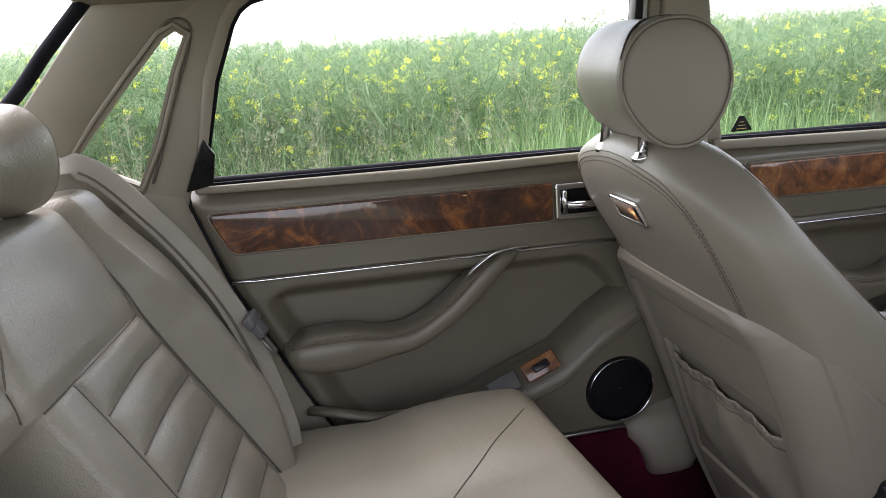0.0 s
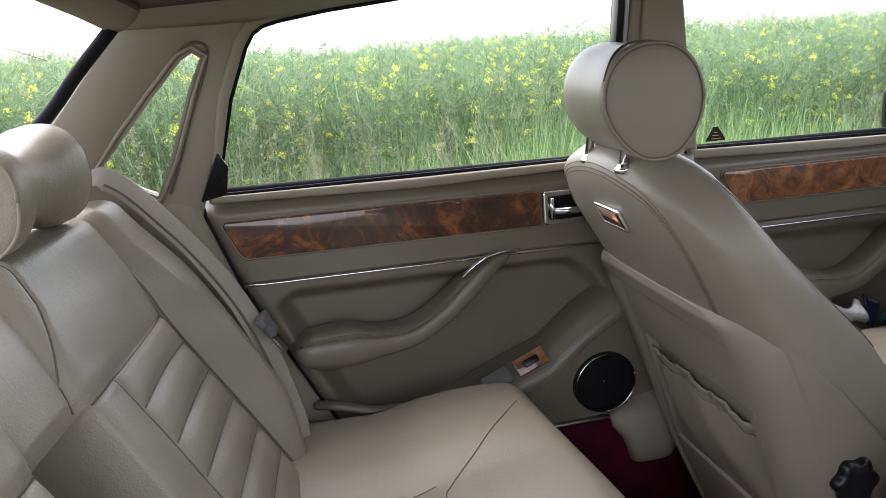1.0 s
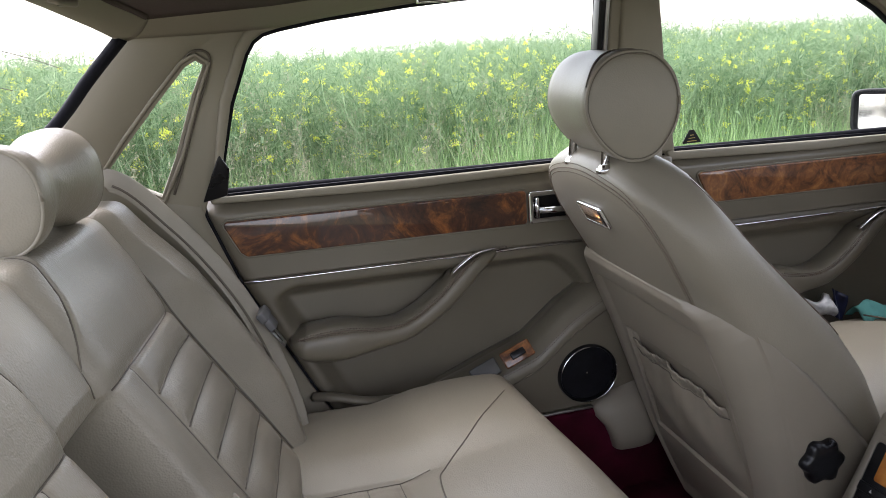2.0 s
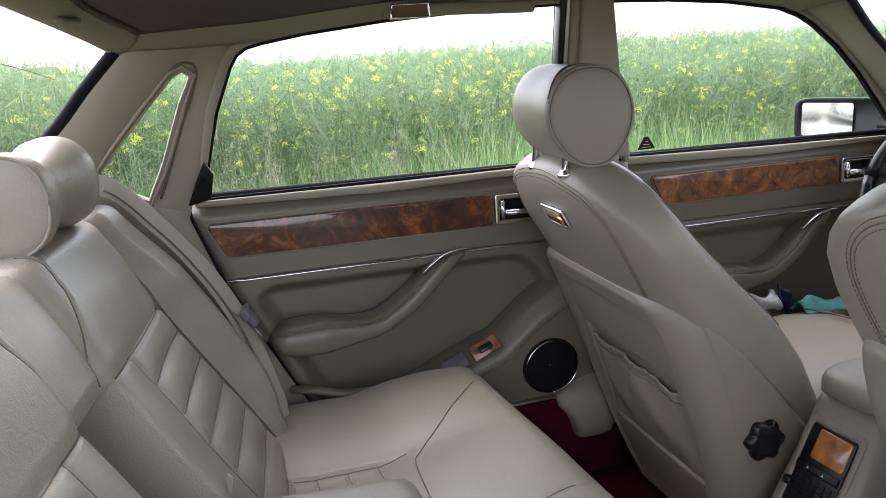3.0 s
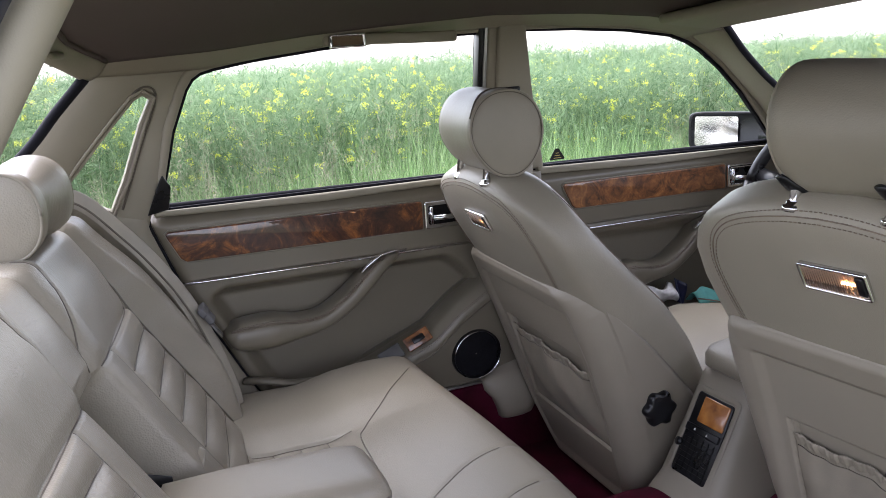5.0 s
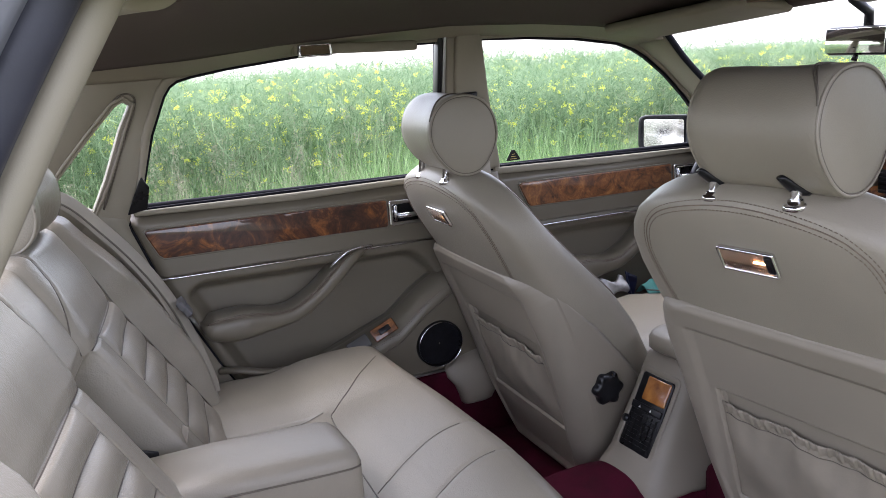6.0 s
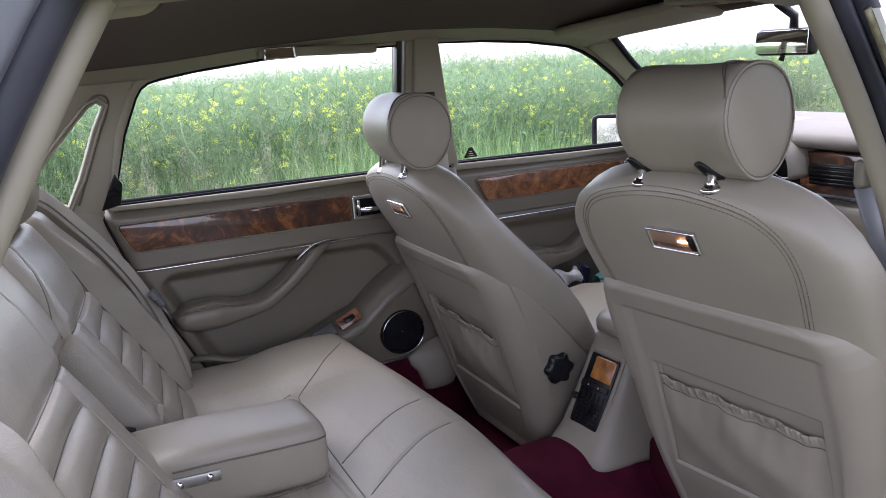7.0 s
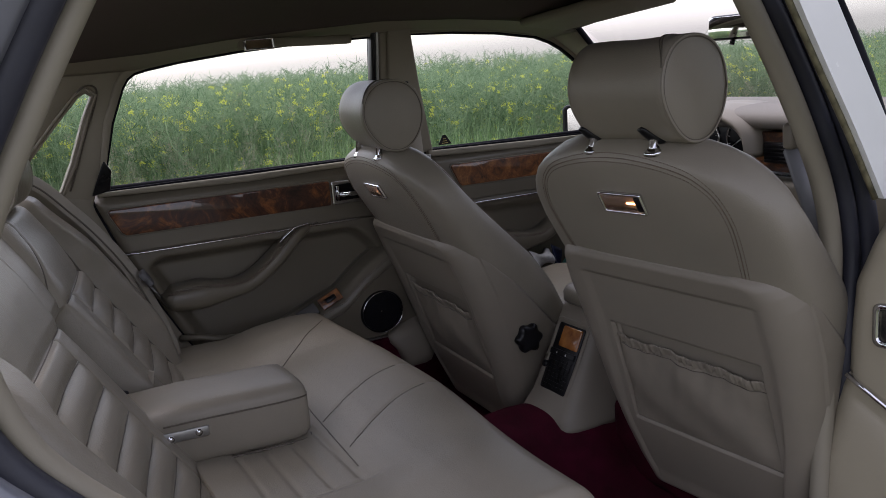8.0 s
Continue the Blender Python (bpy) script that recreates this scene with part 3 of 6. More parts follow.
def floor():
    def fn(u, v):
        tunnel = math.exp(-((v - 0.115) / (0.115 if v > 0.115 else 0.185)) ** 4)
        return (u, v, 0.235 + 0.125 * tunnel + 0.004 * math.sin(u * 31 + v * 23))
    tagged(part("floor", sheet(fn, -0.75, 2.0, 60, -0.70, 0.72, 120, (0, 0, -0.03)), CARPET), "dark red carpet over the floor and tunnel", "floor", kind="structure")
    # sills and body sides that close the cabin below
    tagged(part("sill", box((0.4, 0.700, 0.325), (2.4, 0.09, 0.20)), CARPET, bevel=0.01), "carpeted sill below the far doors", "sill", kind="structure")
    # Blocks added under the front seats to keep light out of the rear footwell.
    for y0, y1 in ((0.215, 0.655), (-0.60, -0.02)):
        tagged(part("light_block", box((0.98, (y0 + y1) / 2, 0.315), (0.16, y1 - y0, 0.17)), CARPET, bevel=0.02), "carpeted block added under the front seat to keep light out", "cross member", kind="structure")
    plate = part("tread_plate", box((0.600, 0.668, 0.4285), (0.17, 0.020, 0.006)), STEEL, bevel=0.002)
    tagged(plate, "bright steel tread plate on the sill", "tread plate")
    tagged(part("sill", box((0.55, -0.70, 0.32), (1.5, 0.10, 0.12)), PLASTIC, bevel=0.012), "beige sill below the open door", "sill", kind="structure")
    tagged(part("body_side", box((-0.60, -0.665, 0.60), (0.50, 0.03, 0.60)), PILLAR), "beige side behind the rear seat", "car body", kind="structure")
    tagged(part("front_door_inside", box((1.44, -0.72, 0.60), (1.08, 0.05, 0.62)), VINYL, bevel=0.01), "closed beige front passenger door", "car door", kind="structure")
    tagged(part("underbody", box((0.6, 0.0, 0.18), (2.8, 1.5, 0.02)), BLACK), "dark underside of the car floor", "car body", kind="structure")
    tagged(part("body_side", box((0.5, 0.80, 0.55), (2.9, 0.02, 0.68)), PAINT, bevel=0.004), "dark painted outer side of the car", "car body", kind="structure")
    tagged(part("bulkhead", box((1.98, 0.0, 0.55), (0.03, 1.5, 0.70)), BLACK), "black bulkhead ahead of the dashboard", "bulkhead", kind="structure")
    tagged(part("bulkhead", box((-0.82, 0.0, 0.55), (0.03, 1.5, 0.75)), BLACK), "panel behind the rear seat", "bulkhead", kind="structure")


floor()

# ---- far doors ----


def card_left(z):
    return float(np.interp(z, (0.40, 0.56, 0.78, 0.905, 0.95), (0.22, 0.13, 0.022, -0.022, -0.026)))


def pull_shape(dx, dz):
    """The curved arm pull: a broad rest behind, a slim rising grip ahead."""
    top = ((0.090, 0.672), (0.100, 0.680), (0.122, 0.686), (0.160, 0.690), (0.200, 0.690), (0.245, 0.679), (0.304, 0.681), (0.366, 0.714), (0.405, 0.750), (0.440, 0.778), (0.470, 0.786), (0.500, 0.786))
    low = ((0.090, 0.666), (0.096, 0.648), (0.110, 0.630), (0.150, 0.622), (0.190, 0.622), (0.243, 0.630), (0.304, 0.640), (0.368, 0.674), (0.420, 0.711), (0.458, 0.745), (0.484, 0.766), (0.502, 0.776))
    pair = spline([(a + c, b + d, math.hypot(a - c, b - d)) for (a, b), (c, d) in zip(top, low)], 4)
    line = [(q[0] / 2, q[1] / 2) for q in pair]
    n = len(line)
    rings = []
    for i, (x, z) in enumerate(line):
        t = i / (n - 1)
        hz = max(0.003, pair[i][2] / 2)
        hy = float(np.interp(t, (0, 0.05, 0.15, 0.35, 0.5, 0.65, 0.85, 0.95, 1), (0.034, 0.044, 0.050, 0.050, 0.044, 0.040, 0.036, 0.030, 0.022)))
        a, b = line[max(i - 1, 0)], line[min(i + 1, n - 1)]
        d = np.array((b[0] - a[0], 0, b[1] - a[1]))
        d /= np.linalg.norm(d)
        up = np.array((-d[2], 0, d[0]))
        c = np.array(on_door(x + dx, z + dz, hy - 0.034))
        rings.append(ring(c, (0, 1, 0), up, hy, hz, 3.0, 28))
    return rings


def pull(dx, dz, parent):
    rings = pull_shape(dx, dz)
    arm = under(part("armrest", loft(rings), VINYL, label="stitched vinyl arm pull"), parent)
    n = len(rings)
    for a, b, w in ((10, 11, 0.35), (11, 12, 0.0), (11, 12, 0.55)):
        row = [r[a] * (1 - w) + r[b] * w + np.array((0, -0.0008, 0.0004)) for r in rings[3:-6]]
        st = part("stitching", stitches(row, 0.0042, 0.0018, 0.0007), THREAD) if w else part("arm_seam", tube(row, 0.0010, n=6), THREAD)
        under(st, parent)
    cap = part("pull_cap", tube(spline([on_door(x + dx, z + dz, o) for x, z, o in ((0.402, 0.752, 0.022), (0.420, 0.770, 0.030), (0.445, 0.785, 0.032), (0.480, 0.790, 0.026), (0.512, 0.788, 0.014))], 5), 0.0030, 0.009, up=(0, -1, 0.2), n=12), CHROME, label="chrome cap on the pull")
    under(cap, parent)
    return arm


def handle(x0, z0, parent):
    put = lambda u, v, t: on_door(x0 + u, z0 + v, 0.016 + t)
    s = part("handle_surround", frame_strip(rounded(0, 0, 0.098, 0.062, 0.006), rounded(0.010, 0.010, 0.088, 0.052, 0.004), put, 0.009), CHROME, label="chrome surround", bevel=0.002)
    under(s, parent)
    under(part("handle_recess", prism(rounded(0.006, 0.006, 0.092, 0.056, 0.004), lambda u, v, t: on_door(x0 + u, z0 + v, 0.017 - t), 0.004), BLACK, smooth=False), parent)
    lever = joined(tube([put(0.016, 0.012, 0.006), put(0.016, 0.050, 0.006)], 0.010, 0.005, up=(1, 0, 0)), tube([put(0.02, 0.026, 0.010), put(0.055, 0.025, 0.014), put(0.094, 0.024, 0.010)], 0.007, 0.010, up=(0, -1, 0)))
    under(part("lever", lever, CHROME, label="chrome door lever"), parent)


def veneer(x0, x1, parent, wood):
    z0, z1 = 0.828, 0.893
    o = [(x0 + 0.034, z0), (x1 - 0.004, z0), (x1, z0 + 0.004), (x1, z1 - 0.004), (x1 - 0.004, z1), (x0 + 0.006, z1), (x0, z1 - 0.005), (x0 + 0.002, z1 - 0.012), (x0 + 0.024, z0 + 0.008)]
    under(part("wood_panel", prism(o, lambda u, v, t: on_door(u, v, 0.012 + t), 0.006), wood, label="glossy burr walnut veneer", bevel=0.003, segments=3), parent)
    under(part("panel_edge", frame_strip(grown(o, 0.0035), o, lambda u, v, t: on_door(u, v, 0.011 + t), 0.004), VINYL), parent)


def far_rear_door():
    d = thing("rear_door", "closed beige vinyl car door with walnut veneer", "car door", on_door(0.4, 0.43))

    def upper(u, v):
        z = 0.785 + (0.936 - 0.785) * v
        x = card_left(z) + u * (0.80 - card_left(z))
        roll = 0.036 * max(0.0, (v - 0.79) / 0.21) ** 1.15
        return on_door(x, z, 0.012 - roll - 0.010 * (1 - step(0, 0.02, u)))
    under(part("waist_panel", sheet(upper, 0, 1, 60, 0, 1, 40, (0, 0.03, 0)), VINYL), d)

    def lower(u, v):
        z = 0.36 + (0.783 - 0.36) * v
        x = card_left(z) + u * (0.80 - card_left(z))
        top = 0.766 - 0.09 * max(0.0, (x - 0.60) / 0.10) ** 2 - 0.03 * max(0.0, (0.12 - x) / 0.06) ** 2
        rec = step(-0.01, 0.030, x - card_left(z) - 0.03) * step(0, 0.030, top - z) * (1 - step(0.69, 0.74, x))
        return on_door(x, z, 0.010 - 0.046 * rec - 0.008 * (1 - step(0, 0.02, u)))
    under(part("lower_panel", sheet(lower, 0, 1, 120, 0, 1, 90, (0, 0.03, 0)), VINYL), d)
    under(part("chrome_strip", tube([on_door(x, 0.7815, 0.013) for x in np.linspace(0.022, 0.79, 20)], 0.0045, 0.003), CHROME, label="thin chrome strip"), d)
    veneer(0.0, 0.563, d, WOOD)
    handle(0.565, 0.829, d)
    under(part("window_strip", tube([on_door(x, 0.9385, -0.014) for x in np.linspace(-0.018, 0.70, 20)], 0.008, 0.008), RUBBER, label="black rubber window strip"), d)
    under(part("lock_pin", joined(tube([on_door(0.033, 0.905, 0.002), on_door(0.033, 0.940, 0.002)], 0.0040), tube([on_door(0.033, 0.934, 0.002), on_door(0.033, 0.943, 0.002)], 0.0052)), CHROME, label="chrome lock pin"), d)
    under(part("corner_cover", prism([(-0.028, 0.930), (0.014, 0.938), (0.022, 0.985), (0.008, 1.010), (0.002, 1.000)], lambda u, v, t: on_green(u, v, t + 0.006), 0.010), BLACK, label="black corner cover", bevel=0.003), d)
    pull(0.0, 0.0, d)

    # padded pod with the loudspeaker
    def pod_top(x):
        return float(np.interp(x, (0.34, 0.40, 0.469, 0.554, 0.629, 0.682, 0.74, 0.80), (0.50, 0.525, 0.553, 0.584, 0.643, 0.674, 0.705, 0.72)))

    def pod(u, v):
        top = pod_top(u)
        prof_off = np.interp(v, (0, 0.06, 0.14, 0.22, 0.30, 0.45, 1), (-0.02, 0.0, 0.035, 0.055, 0.060, 0.056, 0.045))
        prof_z = np.interp(v, (0, 0.06, 0.14, 0.22, 0.30, 0.45, 1), (0.012, 0.014, 0.006, -0.012, -0.03, -0.06, 0.0))
        z = top + prof_z if v <= 0.45 else top - 0.06 + (0.447 - top + 0.06) * (v - 0.45) / 0.55
        fade = step(0.34, 0.44, u)
        return on_door(u, z, -0.02 + (prof_off + 0.02) * fade)
    under(part("speaker_pod", sheet(pod, 0.34, 0.80, 50, 0, 1, 40, (0, 0.02, 0)), VINYL, label="padded vinyl speaker pod"), d)
    edge = [on_door(x, pod_top(x) - 0.012, 0.0565) for x in np.linspace(0.46, 0.78, 40)]
    for off in (0.0, 0.005):
        under(part("stitching", stitches([np.array(q) + np.array((0, -0.001, -off)) for q in edge], 0.0042, 0.002, 0.0006), THREAD), d)
    under(part("pod_seam", tube([on_door(x, pod_top(x) - 0.040, 0.0595) for x in np.linspace(0.5, 0.78, 24)], 0.0014, n=6), SEAM), d)
    sp = np.array(on_door(0.660, 0.521, 0.058))
    ux, uz = np.array((1.0, 0.045, 0)), np.array((0, 0, 1.0))
    rings = [ring(sp + np.array((0, -o, 0)), ux, uz, a, a * 0.93, 2, 40) for a, o in ((0.0635, -0.012), (0.0635, 0.006), (0.0618, 0.008), (0.0600, 0.006), (0.0585, -0.004))]
    spk = under(part("loudspeaker", loft(rings, caps=False), BLACK, label="black round loudspeaker rim"), d)
    gz = [ring(sp + np.array((0, -o, 0)), ux, uz, a, a * 0.93, 2, 40) for a, o in ((0.0590, -0.004), (0.045, -0.003), (0.02, -0.002), (0.002, -0.002))]
    g = part("gauze", loft(gz, caps=False), SPEAKER, label="dark speaker gauze")
    g.parent = spk
    for a0, a1 in ((-1.6, 0.2), (1.5, 2.9)):
        arc = [sp + ux * 0.0612 * math.cos(t) + uz * 0.0569 * math.sin(t) + np.array((0, -0.0085, 0)) for t in np.linspace(a0, a1, 24)]
        under(part("chrome_ring", tube(arc, 0.0011, n=6), CHROME, label="bright edge of the loudspeaker"), d)
    # switch plate and ashtray on the pod
    tilt = Euler((radians(58), radians(-22), 0)).to_matrix()
    under(part("switch_plate", box(on_door(0.513, 0.584, 0.054), (0.064, 0.034, 0.006), tilt), WOOD_LIGHT, bevel=0.003, label="small walnut switch plate"), d)
    under(part("window_switch", box(np.array(on_door(0.513, 0.586, 0.057)), (0.030, 0.014, 0.010), tilt), BLACK, bevel=0.002, label="black window switch"), d)
    under(part("ashtray", box(on_door(0.446, 0.558, 0.052), (0.056, 0.034, 0.010), tilt), GUNMETAL, bevel=0.003, label="grey metal ashtray lid"), d)
    lip = spline([on_door(0.12, 0.553, 0.02), on_door(0.16, 0.556, 0.05), on_door(0.22, 0.540, 0.055), on_door(0.32, 0.532, 0.05)], 6)
    under(part("pocket_lip", tube(lip, 0.012, 0.008, n=10), VINYL), d)
    # shut line behind the door
    line = [on_door(card_left(z) - 0.003, z, -0.002) for z in np.linspace(0.42, 0.95, 24)]
    under(part("door_seal", tube(line, 0.0032, n=8), RUBBER, label="black rubber door seal"), d)


far_rear_door()


def side_trim():
    """Beige trim that fills the side between the seat and the door's shut line."""
    fn = lambda u, v: (-0.40 + u * (card_left(v) - 0.007 + 0.40), door_y(0) - 0.012, v)
    tagged(part("trim", sheet(fn, 0, 1, 12, 0.36, 0.945, 24, (0, 0.02, 0)), PILLAR), "beige side trim beside the rear seat", "trim", kind="structure")


side_trim()


def far_front_door():
    d = thing("front_door", "closed beige vinyl front door with walnut veneer", "car door", on_door(1.25, 0.43))

    def upper(u, v):
        z = 0.785 + (0.937 - 0.785) * v
        return on_door(0.86 + u * 0.82, z, 0.012 - 0.036 * max(0.0, (v - 0.79) / 0.21) ** 1.15)
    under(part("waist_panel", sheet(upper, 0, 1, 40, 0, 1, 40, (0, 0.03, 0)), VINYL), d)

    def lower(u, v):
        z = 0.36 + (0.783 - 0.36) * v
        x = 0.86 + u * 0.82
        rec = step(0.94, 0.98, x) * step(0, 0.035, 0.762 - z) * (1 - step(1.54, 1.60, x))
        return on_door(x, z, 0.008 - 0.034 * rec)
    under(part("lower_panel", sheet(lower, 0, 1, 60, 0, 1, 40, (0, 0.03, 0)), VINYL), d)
    under(part("chrome_strip", tube([on_door(x, 0.7725, 0.013) for x in np.linspace(0.88, 1.60, 20)], 0.0045, 0.003), CHROME, label="thin chrome strip"), d)
    veneer(0.945, 1.468, d, WOOD_LIGHT)
    handle(1.470, 0.829, d)
    under(part("window_strip", tube([on_door(x, 0.9385, -0.014) for x in np.linspace(0.87, 1.64, 20)], 0.008, 0.008), RUBBER, label="black rubber window strip"), d)
    under(part("lock_pin", tube([on_door(0.927, 0.905, 0.002), on_door(0.927, 0.944, 0.002)], 0.0052), CHROME, label="chrome lock pin"), d)
    pull(0.95, -0.02, d)
    bin_ = sheet(lambda u, v: on_door(1.0 + 0.6 * u, np.interp(v, (0, 0.3, 0.5, 1), (0.52, 0.56, 0.555, 0.33)) - 0.02, np.interp(v, (0, 0.3, 0.5, 1), (0.05, 0.075, 0.095, 0.09))), 0, 1, 20, 0, 1, 14, (0, 0.012, 0))
    under(part("door_bin", bin_, VINYL, label="padded door bin"), d)


far_front_door()


def sticker():
    c = np.array(on_green(0.944, 0.939, -0.010))
    s = 0.020
    tri = [(-s, -s * 0.62), (s, -s * 0.62), (s * 1.05, -s * 0.5), (0.25 * s, s * 0.75), (-0.25 * s, s * 0.75), (-s * 1.05, -s * 0.5)]
    t = tagged(part("sticker", prism(tri, lambda u, v, w: (c[0] + u, c[1] - w + 0.0, c[2] + v), 0.001), BLACK, smooth=False), "black diamond sticker with gold print on the window", "sticker")
    for k, w in ((0.004, 0.010), (-0.002, 0.018), (-0.008, 0.026)):
        b = part("print_bar", box((c[0], c[1] - 0.0016, c[2] + k), (w * 0.8, 0.0006, 0.0012)), LABEL_GOLD, smooth=False)
        b.parent = t


sticker()


def grab_handle():
    g = thing("grab_handle", "beige roof grab handle with a chrome reading lamp", "grab handle", (0.45, 0.56, 1.24))
    base = spline([(0.33, 0.560, 1.243), (0.40, 0.556, 1.242), (0.50, 0.556, 1.239), (0.588, 0.558, 1.237), (0.598, 0.560, 1.237)], 6)
    under(part("grip", tube(base, 0.014, 0.011, p=4.0, n=20), PILLAR), g)
    under(part("lamp_lens", box((0.372, 0.545, 1.240), (0.066, 0.012, 0.022)), LENS, bevel=0.002, label="clear lamp lens"), g)
    under(part("lamp_rim", frame_strip(rounded(0.336, 1.227, 0.408, 1.253, 0.003), rounded(0.341, 1.231, 0.403, 1.249, 0.002), lambda u, v, t: (u, 0.545 - t, v), 0.009), CHROME, label="chrome lamp rim"), g)


grab_handle()

# ---- rear seat ----
RO = np.array((0.095, 0.5, 0.5))
RN, RU, RV = np.array((0.8275, -0.1614, 0.5378)), np.array((0.1914, 0.9815, 0.0)), np.array((-0.5279, 0.1029, 0.843))
RUC = -0.456
RYC = 0.03


def back_at(u, v, out=0.0):
    """A place on the rear seat back: across, up, and out towards the front."""
    return RO + RU * u + RV * v + RN * out


def back_h(u, v):
    """How far the seat back stands out: pleats between bolsters, a padded roll above, a recess in the middle."""
    a = abs(u - RUC)
    edge = 0.358
    below = 1 - step(edge - 0.006, edge + 0.004, v)
    h = 0.0
    # inner bolster beside the recess, then the pleats, sinking towards the outer bolster
    if a < 0.112:
        base = 0.019 * math.sqrt(max(0.0, 1 - (max(0.0, 0.112 - a) / 0.045) ** 2))
    else:
        base = float(np.interp(a, (0.112, 0.15, 0.25, 0.38, 0.418), (0.019, 0.018, 0.015, 0.005, -0.001)))
    h += base * (1 - step(0.418, 0.43, a))
    across = (a - 0.152) / 0.264
    if 0 < across < 1:
        pillow = (1 - abs(2 * across - 1) ** 5)
        bow = 0.010 * math.sin(math.pi * across)
        w = v - bow * 0.6
        for p0, p1 in ((-0.03, 0.03), (0.03, 0.085), (0.085, 0.140), (0.140, 0.196), (0.196, 0.251), (0.251, 0.307), (0.307, 0.366)):
            if p0 <= w < p1:
                h += below * pillow * (0.0078 * (1 - abs(2 * (w - p0) / (p1 - p0) - 1) ** 2.6) + 0.002)
    h -= 0.0026 * math.exp(-((a - 0.151) / 0.0035) ** 2) * below
    edge_out = float(np.interp(v, (-0.1, 0.0, 0.10, 0.30), (0.43, 0.44, 0.475, 0.505)))
    outer = step(0.414, edge_out + (0.452 - edge_out) * step(0.30, 0.40, v), a)
    h += outer * (0.046 - 0.020 * step(0.36, 0.52, v)) * (0.10 + 0.90 * step(-0.01, 0.17, v))
    h -= 0.12 * step(edge_out, edge_out + 0.095, a) ** 1.7
    inn = float(np.interp(v, (0.356, 0.41, 0.476, 0.535), (0.056, 0.070, 0.104, 0.114)))
    panel = (1 - step(0.408, 0.424, a)) * step(edge - 0.003, edge + 0.022, v)
    roll = 0.003 + 0.012 * step(edge - 0.01, edge + 0.11, v)
    h += panel * (roll + 0.008 * math.exp(-(a / 0.07) ** 2))
    h -= 0.0035 * math.exp(-((v - edge) / 0.0035) ** 2) * step(0.07, 0.09, a) * (1 - step(0.41, 0.425, a))
    h -= 0.0034 * math.exp(-((a - inn) / 0.0034) ** 2) * panel
    h -= 0.12 * (1 - step(0.066, 0.078, a)) * (1 - step(edge - 0.018, edge + 0.002, v))
    h -= 0.13 * step(0.500, 0.60, v) ** 2
    h -= 0.0040 * math.exp(-((a - 0.421) / 0.0034) ** 2)
    # soft dents of long use
    h += 0.0016 * math.sin(21 * a + 9 * v) * math.sin(17 * v - 6 * a) * (1 - step(0.40, 0.42, a))
    return h


